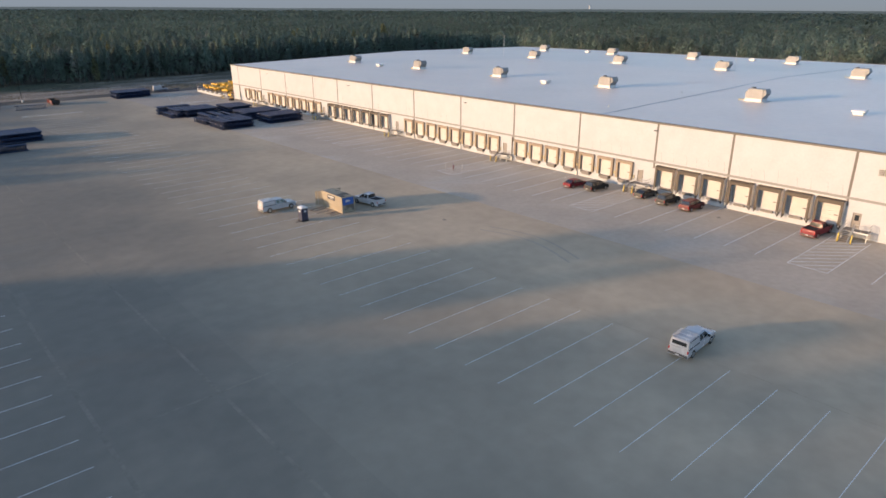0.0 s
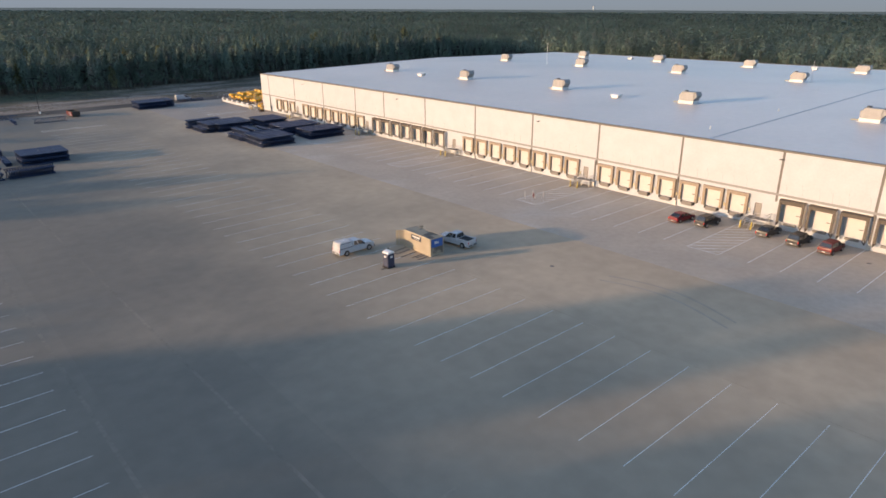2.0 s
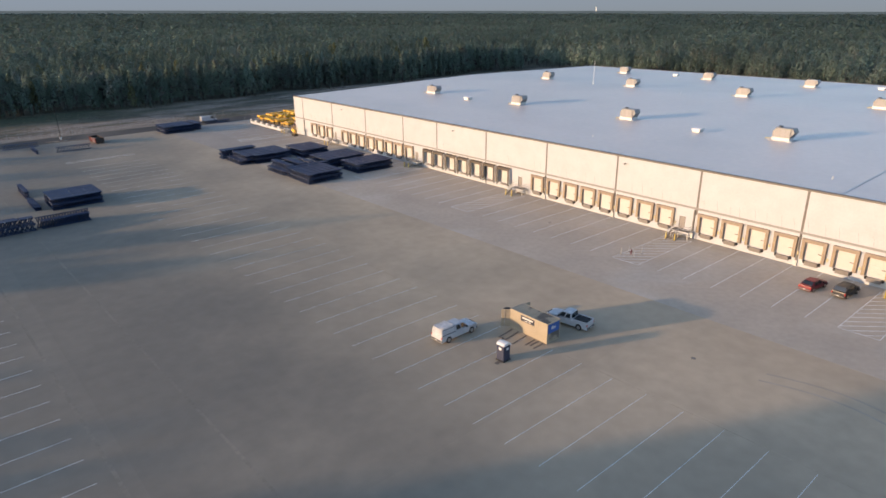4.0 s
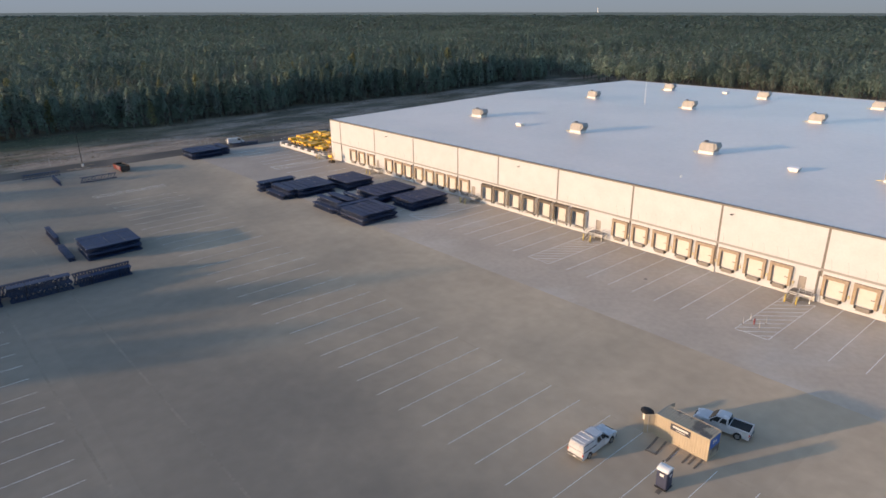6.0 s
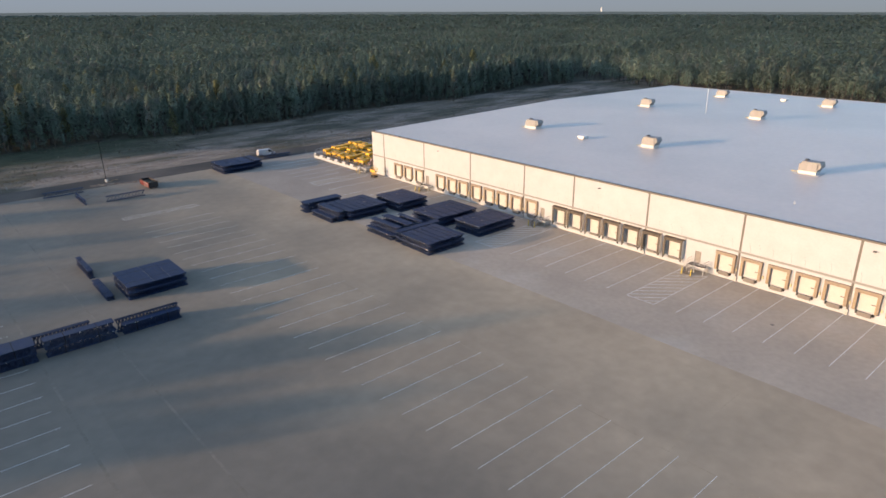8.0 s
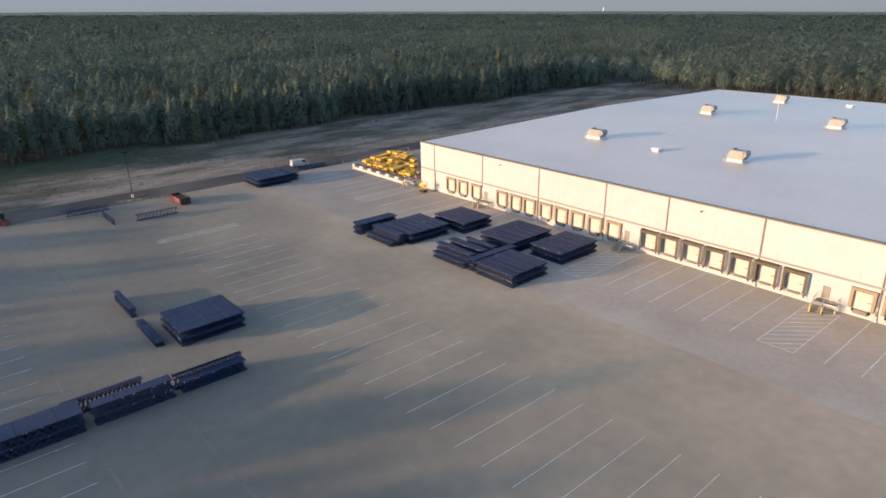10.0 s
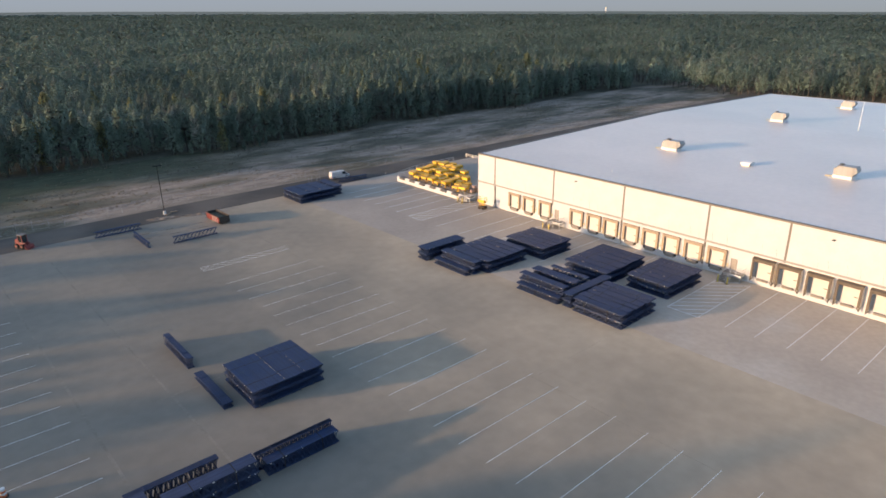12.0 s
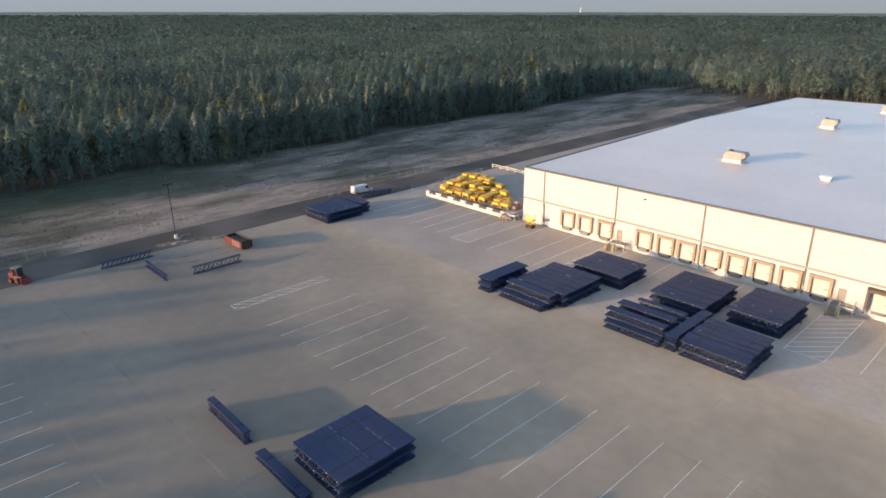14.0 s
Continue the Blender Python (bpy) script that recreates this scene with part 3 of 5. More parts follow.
# wall vent louvre near the corner of the dock row
lv = thing("wall_louvre", WALL_X, 30.5, 9.5, label="grey louvred vent in the wall", category="vent")
part("frame", boxes((-0.05, 0, -0.9, 0.9, -0.5, -0.42), (-0.05, 0, -0.9, 0.9, 0.42, 0.5), (-0.05, 0, -0.9, -0.82, -0.42, 0.42), (-0.05, 0, 0.82, 0.9, -0.42, 0.42)), M_STEEL, lv)
for k in range(6):
    part("slat", boxes((-0.05, -0.01, -0.82, 0.82, -0.40 + k * 0.14, -0.31 + k * 0.14)), M_REVEAL, lv)


# ---- on the roof ----
def roof_unit():
    """A packaged air unit on a pale curb, 5 m long, its sloping intake hood facing +x."""
    d = thing("roof_unit", label="beige rooftop air unit with a sloping hood on a pale curb", category="roof unit", group="roof units")
    part("curb", soft_boxes(0.03, (-1.2, 1.2, -2.3, 2.3, 0.0, 0.55)), M_CURB, d)
    part("apron", boxes((-1.7, 1.7, -3.2, 2.9, 0.0, 0.07)), M_SEAM, d)
    bm = bmesh.new()
    prism(bm, [(-1.25, 0.55), (1.25, 0.55), (1.25, 1.95), (0.9, 2.15), (-1.25, 2.15)], -2.4, 1.6, "y")
    part("cabinet", bm, M_UNIT, d)
    bm = bmesh.new()
    prism(bm, [(-2.4, 2.1), (-2.4, 0.75), (-3.2, 1.35), (-3.1, 1.75), (-2.7, 2.2)], -1.1, 1.1, "x")
    part("hood", bm, M_UNIT, d)
    for k in range(3):
        part("access_panel", boxes((-1.28, -1.25, -2.2 + k * 1.25, -1.15 + k * 1.25, 0.75, 1.95)), M_UNIT, d)
    part("fan_cowl", tube([(0.1, 1.0, 2.15), (0.1, 1.0, 2.35)], r=0.55, sides=14), M_DARKSTEEL, d)
    part("end_section", soft_boxes(0.05, (-1.0, 1.0, 1.6, 2.35, 0.6, 1.7)), M_UNIT, d)
    part("gas_pipe", tube([(-0.9, 2.3, 0.25), (-0.9, 4.0, 0.2), (-0.9, 4.0, 0.05)], r=0.05), M_YELLOW, d)
    return d


def roof_vent():
    d = thing("roof_vent", label="small white roof hatch on a curb", category="roof vent", group="roof vents")
    part("curb", boxes((-0.8, 0.8, -0.8, 0.8, 0.0, 0.5)), M_CURB, d)
    bm = bmesh.new()
    prism(bm, [(-1.05, 0.5), (1.05, 0.5), (1.05, 0.68), (0.2, 0.86), (-0.2, 0.86), (-1.05, 0.68)], -1.05, 1.05, "y")
    part("cap", bm, M_WHITEPLASTIC, d)
    return d


ru, rv = roof_unit(), roof_vent()
UNITS = [(130.3, 207.6), (130.2, 170.6), (130.0, 134.8), (129.8, 99.0), (130.9, 64.0), (184.0, 206.0), (184.0, 170.0), (184.0, 133.0), (184.5, 98.2), (187.0, 63.5), (228.0, 202.8), (227.5, 166.5), (227.0, 131.0), (229.5, 97.0)]
for k, (x, y) in enumerate(UNITS):
    m = pose(x, y, roof_z(x)) @ Matrix.Diagonal((1.0, 0.86, 1.08, 1.0))
    if k:
        copy_thing(ru, m)
    else:
        ru.matrix_basis = m
for k, (x, y) in enumerate([(127.5, 188.3), (126.7, 115.3), (127.3, 44.1), (233.2, 182.8), (236.6, 113.3)]):
    m = pose(x, y, roof_z(x))
    if k:
        copy_thing(rv, m)
    else:
        rv.matrix_basis = m
for x, y, tall in ((184.2, 185.6, 7.5), (186.5, 95.6, 5.6)):
    d = thing("roof_mast", x, y, roof_z(x), label="tall thin pale mast on the roof", category="mast", group="roof masts")
    part("pole", tube([(0, 0, 0), (0, 0, tall * 0.56)], r=0.07), M_WHITEPLASTIC, d)
    part("pole_top", tube([(0, 0, tall * 0.56), (0, 0, tall)], r=0.045), M_WHITEPLASTIC, d)
    part("foot", boxes((-0.25, 0.25, -0.25, 0.25, 0, 0.06)), M_SEAM, d)
rng = random.Random(5)
pv = None
for k in range(15):
    x, y = rng.uniform(104, 240), rng.uniform(40, 230)
    if min(abs(x - u) + abs(y - v) for u, v in UNITS) < 7:
        continue
    m = pose(x, y, roof_z(x))
    if pv is None:
        pv = thing("vent_pipe", x, y, roof_z(x), label="short white plumbing vent pipe on the roof", category="vent pipe", group="vent pipes")
        part("pipe", tube([(0, 0, 0), (0, 0, 0.45)], r=0.055, sides=8), M_CURB, pv)
        part("flashing", tube([(0, 0, 0), (0, 0, 0.06)], r=0.22, sides=8), M_CURB, pv)
    else:
        copy_thing(pv, m)

# ---- painted lines ----
lines = thing("parking_lines", label="thin worn white stall lines on the concrete", category="road marking", kind="structure")


def line(x0, y0, x1, y1, w=0.055, parent=lines):
    L = math.hypot(x1 - x0, y1 - y0)
    ob = part("line", boxes((0, L, -w / 2, w / 2, 0.0, 0.010)), M_PAINTLINE, parent)
    ob.matrix_basis = pose(x0, y0, 0.001, 0, 0, math.degrees(math.atan2(y1 - y0, x1 - x0)))


for k in range(-4, 51):
    y = 22.8 + 4.105 * k + 0.0015 * k * k
    x = 32.75 - 0.0124 * (y - 27)
    line(x, y, x + 16.8, y + 0.05)
for k in range(-4, 46):
    y = 50.68 + 4.07 * k + 0.0031 * k * k
    x = 3.3 - 0.0215 * (y - 50.7)
    line(x - 17.0, y - 0.1, x, y)


def wall_end_x(y):
    return 79.9 - 0.0125 * (y - 40)


for g, ys in DOCKS.items():
    for a, b in zip(ys, ys[1:]):
        y = (a + b) / 2 + {"A": 0.3, "B": 0.3, "C": 0.45, "D": -1.0}.get(g, 0.0)
        line(wall_end_x(y), y, WALL_X - 0.1, y, 0.11)
for y in (25.2, 231.0, 245.4, 249.7, 254.0, 258.3, 262.6, 266.9):
    line(wall_end_x(y), y, 94.5 if y > 240 else WALL_X - 0.1, y, 0.11)


def hatched(x0, x1, y0, y1, n, lean, w=0.11):
    d = thing("hatched_zone", label="white hatched no-parking zone on the concrete", category="road marking", kind="structure")
    for a in ((x0, y0, x1, y0), (x0, y1, x1, y1), (x0, y0, x0, y1)):
        line(*a, w=w, parent=d)
    step = (x1 - x0) / n
    reach = (y1 - y0) * lean
    for k in range(-int(reach / step) - 1, n):
        xa = x0 + step * (k + 0.35)
        xb = xa + reach
        if xb < x0 + 0.3 or xa > x1 - 0.3:
            continue
        fa, fb = max(0.0, (x0 - xa) / reach), min(1.0, (x1 - xa) / reach)
        line(xa + reach * fa, y1 - (y1 - y0) * fa, xa + reach * fb, y1 - (y1 - y0) * fb, w=w, parent=d)


for y0, y1 in ((29.9, 34.6), (64.4, 69.0), (97.4, 102.0), (135.8, 140.7), (170.7, 175.8), (211.0, 215.6), (236.4, 240.9)):
    hatched(wall_end_x(y0), 95.5, y0, y1, 9, 1.0)
hatched(29.6, 46.9, 240.1, 242.2, 10, 1.3, 0.07)

# ---- raised side platform with yellow lift carts ----
plat = thing("platform", 94.8, 240.2, 0, label="raised concrete platform with a white retaining wall", category="platform", kind="structure")
part("retaining_wall", soft_boxes(0.02, (0.0, 0.3, 0.0, 28.0, -0.2, 1.46)), M_WALL, plat)
bm = bmesh.new()
prism(bm, [(0.3, 0.0), (24.0, 0.0), (24.0, 31.5), (16.0, 31.5), (12.0, 31.3), (9.0, 30.8), (6.0, 30.0), (3.0, 29.0), (0.3, 28.0)], -0.2, 1.38, "z")
part("deck", bm, M_APRON, plat)
part("end_wall", boxes((0.0, 24.0, -0.28, 0.0, -0.2, 1.42)), M_WALL, plat)
for k in range(6):
    bm = bmesh.new()
    prism(bm, [(-0.4, 0.95), (0.0, 0.9), (0.9, 1.47), (0.9, 1.52), (-0.05, 1.5), (-0.4, 1.2)], 3.0 + k * 4.3, 5.1 + k * 4.3, "y")
    part("dock_ramp", bm, M_DARKSTEEL, plat)
pr = thing("platform_rail", 94.8, 240.2, 1.38, label="pale steel pipe railing round the platform edge", category="railing")
run = [(0.4, 27.8), (3, 28.8), (6, 29.8), (9, 30.6), (12, 31.1), (16, 31.3), (20, 31.3), (23.8, 31.3)]
for x, y in run:
    part("post", tube([(x, y, 0), (x, y, 1.1)], r=0.04), M_STEEL, pr)
for (x0, y0), (x1, y1) in zip(run, run[1:]):
    part("top_rail", tube([(x0, y0, 1.1), (x1, y1, 1.1)], r=0.04), M_STEEL, pr)
    part("mid_rail", tube([(x0, y0, 0.6), (x1, y1, 0.6)], r=0.035), M_STEEL, pr)


def lift_cart():
    d = thing("lift_cart", label="yellow steel lift cart standing on the platform", category="lift cart", group="yellow lift carts")
    part("box", soft_boxes(0.04, (-0.75, 0.75, -1.05, 1.05, 1.02, 1.55)), M_CART, d)
    part("lid", soft_boxes(0.03, (-0.80, 0.80, -1.1, 1.1, 1.55, 1.62)), M_CART, d)
    for x in (-0.65, 0.65):
        for y in (-1.0, 1.0):
            part("leg", boxes((x - 0.055, x + 0.055, y - 0.055, y + 0.055, 0.12, 1.02)), M_CART, d)
            part("wheel", tube([(x, y - 0.05, 0.12), (x, y + 0.05, 0.12)], r=0.12, sides=10), M_RUBBER, d)
    for z in (0.3, 0.55, 0.8):
        part("rung", boxes((-0.69, -0.63, -0.93, 0.93, z - 0.02, z + 0.03)), M_DARKSTEEL, d)
    part("motor", soft_boxes(0.03, (-0.3, 0.4, -0.5, 0.5, 0.40, 1.02)), M_DARKSTEEL, d)
    return d


lc = lift_cart()
rng = random.Random(11)
first = True
for r, (x, y0, y1) in enumerate([(96.5, 243.0, 267.0), (98.6, 244.4, 266.8), (100.7, 246.2, 267.5), (102.8, 248.8, 268.0), (104.9, 251.4, 268.4), (107.0, 254.2, 268.8), (109.1, 257.4, 269.2), (111.2, 261.0, 269.4)]):
    y = y0
    while y <= y1:
        m = pose(x + rng.uniform(-0.2, 0.2), y + rng.uniform(-0.2, 0.2), 1.38, 0, 0, rng.uniform(-9, 9))
        if first:
            lc.matrix_basis, first = m, False
        else:
            ob = copy_thing(lc, m)
            ob.scale = (rng.uniform(0.85, 1.1), rng.uniform(0.8, 1.0), rng.uniform(0.75, 1.2))
        y += rng.uniform(2.45, 3.1) + (1.4 if rng.random() < 0.14 else 0)

# pallet of wrapped goods at the head of the platform stair
for k, (x, y, z) in enumerate(((98.2, 241.6, 1.38), (99.6, 241.8, 1.38), (98.9, 241.7, 2.26))):
    pl = thing("wrapped_pallet", x, y, z, 4 * k, "pinkish wrapped goods on a timber pallet", "pallet", "wrapped pallets")
    part("pallet", boxes((-0.6, 0.6, -0.5, 0.5, 0.10, 0.14), (-0.6, 0.6, -0.5, -0.4, 0, 0.10), (-0.6, 0.6, -0.05, 0.05, 0, 0.10), (-0.6, 0.6, 0.4, 0.5, 0, 0.10)), M_WOOD, pl)
    part("load", soft_boxes(0.05, (-0.55, 0.55, -0.45, 0.45, 0.14, 0.88)), M_WRAP, pl)

# a yellow scissor lift by the wall corner
sl = thing("scissor_lift", 93.7, 233.4, 0, 5, "yellow scissor lift parked by the wall corner", "scissor lift")
part("chassis", soft_boxes(0.05, (-0.6, 0.6, -0.9, 0.9, 0.22, 0.75)), M_RUST, sl)
for x in (-0.5, 0.5):
    for y in (-0.6, 0.6):
        part("wheel", tube([(x - 0.1, y, 0.25), (x + 0.1, y, 0.25)], r=0.25, sides=12), M_RUBBER, sl)
for k in range(3):
    part("scissor", tube([(0.35, -0.8, 0.75 + k * 0.3), (0.35, 0.8, 1.05 + k * 0.3)], [(-0.35, 0.8, 0.75 + k * 0.3), (-0.35, -0.8, 1.05 + k * 0.3)], r=0.05), M_CART, sl)
part("deck", soft_boxes(0.02, (-0.6, 0.6, -0.95, 0.95, 1.66, 1.80)), M_CART, sl)
for x in (-0.58, 0.58):
    for y in (-0.93, 0.93):
        part("cage_post", tube([(x, y, 1.8), (x, y, 2.8)], r=0.04), M_CART, sl)
    for z in (2.3, 2.8):
        part("cage_rail", tube([(x, -0.93, z), (x, 0.93, z)], r=0.04), M_CART, sl)
for y in (-0.93, 0.93):
    for z in (2.3, 2.8):
        part("cage_rail", tube([(-0.58, y, z), (0.58, y, z)], r=0.04), M_CART, sl)
part("toe_panel", boxes((-0.6, -0.57, -0.9, 0.9, 1.80, 2.3)), M_CART, sl)


# ---- stacks of blue rack frames ----
FRAME_H = 1.08


def frame_mesh(length, tall=FRAME_H, phase=0):
    """One upright frame of a pallet rack laid on its edge along y: two posts with lacing between."""
    bm = boxes((-0.053, 0.053, 0, length, 0.0, 0.09), (-0.053, 0.053, 0, length, tall - 0.09, tall))
    n = max(4, round(length / (0.85 if tall < 1.45 else 0.5)))
    for k in range(n):
        y0, y1 = 0.1 + k * (length - 0.2) / n, 0.1 + (k + 1) * (length - 0.2) / n
        a, b = (0.09, tall - 0.09) if (k + phase) % 2 else (tall - 0.09, 0.09)
        prism(bm, [(y0 - 0.035, a), (y0 + 0.035, a), (y1 + 0.035, b), (y1 - 0.035, b)], -0.025, 0.025, "x")
    box(bm, -0.055, 0.055, -0.012, 0.0, -0.0, 0.17)
    box(bm, -0.055, 0.055, -0.012, 0.0, tall - 0.17, tall)
    me = bpy.data.meshes.new("rack_frame")
    bm.to_mesh(me)
    bm.free()
    me.materials.append(M_BLUE)
    return me


rng = random.Random(21)


def rack_stack(x0, x1, y0, y1, layers=2, bundles=3, along="y", label="tall stack of blue steel rack frames on the concrete", straps=2, tall=FRAME_H, packed=0.10):
    """Frames side by side in strapped bundles, in layers on timber bearers. The long way of the frames runs along y or x."""
    wide, long = (x1 - x0, y1 - y0) if along == "y" else (y1 - y0, x1 - x0)
    d = thing("rack_frame_stack", x0 if along == "y" else x1, y0, 0, 0 if along == "y" else 90, label, "rack frames", "stacks of rack frames")
    mes = [frame_mesh(long - 0.25, tall), frame_mesh(long - 0.25, tall, 1)]
    gap = 0.07 if packed > 0.5 else 0.26
    z = 0.06
    for layer in range(layers):
        for k in range(3):
            yb = long * (0.12 + 0.38 * k)
            part("bearer", boxes((-0.06, wide + 0.06, yb - 0.05, yb + 0.05, z - 0.06, z)), M_WOOD, d)
        share_of = [rng.uniform(0.75, 1.3) for _ in range(bundles)]
        xb = -gap
        for b in range(bundles):
            xb = xb + gap if b == 0 else xb + per + gap
            per = (wide - gap * (bundles - 1)) * share_of[b] / sum(share_of)
            n = max(2, int(per / 0.112))
            slip = rng.uniform(-0.12, 0.12)
            for k in range(n):
                share("rack_frame", mes[k % 2], d, xb + 0.056 + k * per / n, 0.125 + slip + rng.uniform(-0.02, 0.02) + (rng.uniform(-0.35, 0.35) if rng.random() < 0.06 else 0), z)
            for s in range(straps):
                ys = long * (s + 0.5) / straps + rng.uniform(-0.4, 0.4)
                part("strap", boxes((xb - 0.01, xb + per + 0.01, ys - 0.05, ys + 0.05, z + tall, z + tall + 0.008), (xb - 0.012, xb - 0.004, ys - 0.05, ys + 0.05, z, z + tall)), M_RUBBER, d)
            if b and layer == layers - 1:
                ys = rng.uniform(0.2, 0.8)
                while ys < long - 0.6:
                    run_ = rng.uniform(0.25, 0.9)
                    if rng.random() < packed:
                        part("packing_strip", boxes((xb - gap * 0.9, xb - gap * 0.25, ys, ys + run_, z + tall - 0.03, z + tall + 0.012)), M_PACKING, d)
                    ys += run_ + rng.uniform(0.15, 0.9)
        for k in range(5):
            if rng.random() < 0.7:
                ye = rng.uniform(0.3, long - 0.3)
                part("end_tag", boxes((-0.05, -0.02, ye, ye + 0.10, z + tall - 0.12, z + tall - 0.03)), M_STRAP, d)
        z += tall + 0.06
    return d


rack_stack(17.2, 26.8, 193.4, 202.2, packed=0.8, tall=1.12, label="two-layer stack of blue rack frames alone in the yard")
rack_stack(64.1, 73.9, 266.4, 275.6, label="two-layer stack of blue rack frames near the service road")
rack_stack(74.6, 76.8, 267.6, 276.2, 2, 1, label="narrow bundle of blue rack frames beside a stack")
rack_stack(66.8, 77.0, 204.3, 214.3, bundles=6)
rack_stack(79.0, 87.2, 201.9, 211.9, bundles=6)
rack_stack(77.8, 89.4, 187.0, 196.3, bundles=6)
rack_stack(80.4, 91.0, 177.0, 185.0, bundles=6)
rack_stack(66.1, 75.4, 176.0, 185.2, bundles=6)
rack_stack(62.6, 72.6, 216.4, 219.2, 2, 1, "x", "long narrow bundle of blue rack frames")
rack_stack(63.0, 64.3, 205.9, 214.9, 1, 1, label="single layer of blue rack frames on the concrete", straps=1)
rack_stack(64.6, 66.4, 205.6, 214.8, 2, 1, label="narrow bundle of blue rack frames beside a stack")
rack_stack(65.9, 67.2, 187.8, 196.9, 1, 1, label="single layer of blue rack frames on the concrete", straps=1)
rack_stack(67.5, 69.0, 187.9, 197.6, 2, 1, label="narrow bundle of blue rack frames beside a stack")
rack_stack(70.4, 72.3, 188.1, 197.4, 2, 1, label="narrow bundle of blue rack frames beside a stack")
rack_stack(73.6, 74.6, 187.8, 195.8, 2, 1, label="narrow bundle of blue rack frames beside a stack")
rack_stack(66.2, 77.4, 185.6, 187.2, 2, 1, "x", "long narrow bundle of blue rack frames")
# the row across the yard
rack_stack(-16.8, -7.3, 181.4, 184.0, 1, 1, "x", "long narrow bundle of blue rack frames", tall=1.5)
rack_stack(-6.9, 2.3, 181.2, 184.6, 2, 1, "x", "long narrow bundle of blue rack frames", tall=1.22)
rack_stack(3.0, 12.2, 181.4, 183.0, 2, 1, "x", "long narrow bundle of blue rack frames", tall=1.22)
rack_stack(13.0, 21.6, 181.5, 182.8, 1, 1, "x", "long narrow bundle of blue rack frames", tall=1.5)


def loose_frames(x, y, turn, length, count, tall=1.1, pitch=0.13, label="blue rack frame standing on its edge"):
    d = thing("rack_frame_bundle", x, y, 0.0, turn, label, "rack frames", "loose rack frames")
    mes = [frame_mesh(length, tall), frame_mesh(length, tall, 1)]
    for k in range(count):
        share("rack_frame", mes[k % 2], d, k * pitch, rng.uniform(-0.05, 0.05), 0.0)
    for yb in (length * 0.2, length * 0.8):
        part("brace", boxes((-0.045, pitch * (count - 1) + 0.045, yb - 0.05, yb + 0.05, tall, tall + 0.05)), M_BLUE, d)


loose_frames(9.6, 185.4, 90, 9.0, 12, 1.9, 0.065)
loose_frames(21.5, 183.0, 90, 9.0, 9, 2.0, 0.06)
loose_frames(14.7, 208.0, 0, 9.2, 7, 1.5, 0.13, "five blue rack frames standing on edge together")
loose_frames(14.5, 195.8, 0, 9.4, 9, 0.75, 0.13, "low bundle of blue rack frames on edge")
loose_frames(28.8, 273.6, 90, 9.3, 5, 1.3)
loose_frames(26.0, 259.8, 0, 9.7, 4, 1.1)
loose_frames(40.0, 259.1, 90, 9.2, 5, 1.4)
loose_frames(91.0, 277.2, 86, 9.0, 5, 1.0)


# ---- yard container, toilet ----
ct = thing("storage_container", 49.35, 90.3, 0, label="tan steel storage container with its end door open", category="container")
cw, cl, ch = 2.4, 6.06, 2.59


def corrugated(length, height, depth=0.036, pitch=0.28):
    """A corrugated sheet in the y-z plane, its ribs upright."""
    bm = bmesh.new()
    pts, y = [], 0.0
    while y < length - 1e-6:
        for dy, dx in ((0.0, 0.0), (0.07, 0.0), (0.105, depth), (0.175, depth), (0.21, 0.0)):
            if y + dy <= length:
                pts.append((dx, y + dy))
        y += pitch
    pts.append((0.0, length))
    rows = [[bm.verts.new((px, py, z)) for px, py in pts] for z in (0.0, height)]
    back = [[bm.verts.new((px + 0.01, py, z)) for px, py in pts] for z in (0.0, height)]
    for k in range(len(pts) - 1):
        bm.faces.new((rows[0][k], rows[1][k], rows[1][k + 1], rows[0][k + 1]))
        bm.faces.new((back[0][k], back[0][k + 1], back[1][k + 1], back[1][k]))
    return bm


side = part("side_wall", corrugated(cl - 0.2, ch - 0.32), M_TAN, ct)
side.matrix_basis = pose(0.03, 0.1, 0.18)
share("side_wall", side.data, ct, cw - 0.03, cl - 0.1, 0.18, 180)
top = part("roof_sheet", corrugated(cl - 0.2, cw - 0.16), M_TANROOF, ct)
top.matrix_basis = Matrix(((0, 0, 1, 0.08), (0, 1, 0, 0.1), (-1, 0, 0, ch - 0.02), (0, 0, 0, 1)))
for x in (0.0, cw - 0.14):
    part("top_rail", boxes((x, x + 0.14, 0.14, cl - 0.14, ch - 0.14, ch)), M_TAN, ct)
    part("bottom_rail", boxes((x, x + 0.14, 0.14, cl - 0.14, 0.02, 0.18)), M_TAN, ct)
    for y in (0.0, cl - 0.14):
        part("corner_post", soft_boxes(0.015, (x, x + 0.14, y, y + 0.14, 0.0, ch)), M_TAN, ct)
for y in (0.0, cl - 0.12):
    part("end_rail", boxes((0.14, cw - 0.14, y, y + 0.12, ch - 0.14, ch)), M_TAN, ct)
    part("end_sill", boxes((0.14, cw - 0.14, y, y + 0.12, 0.02, 0.16)), M_TAN, ct)
part("floor", boxes((0.14, cw - 0.14, 0.12, cl - 0.12, 0.16, 0.20)), M_WOOD, ct)
part("end_wall", boxes((0.14, cw - 0.14, 0.03, 0.06, 0.16, ch - 0.14)), M_TANROOF, ct)
part("end_sign", boxes((0.20, cw - 0.2, 0.015, 0.03, 1.25, ch - 0.16)), M_SIGNBLUE, ct, "blue sign panel on the container end")
part("sign_bar", boxes((0.75, 1.15, 0.009, 0.015, 1.7, 2.1), (1.25, 1.5, 0.009, 0.015, 1.7, 2.0)), M_STRAP, ct)
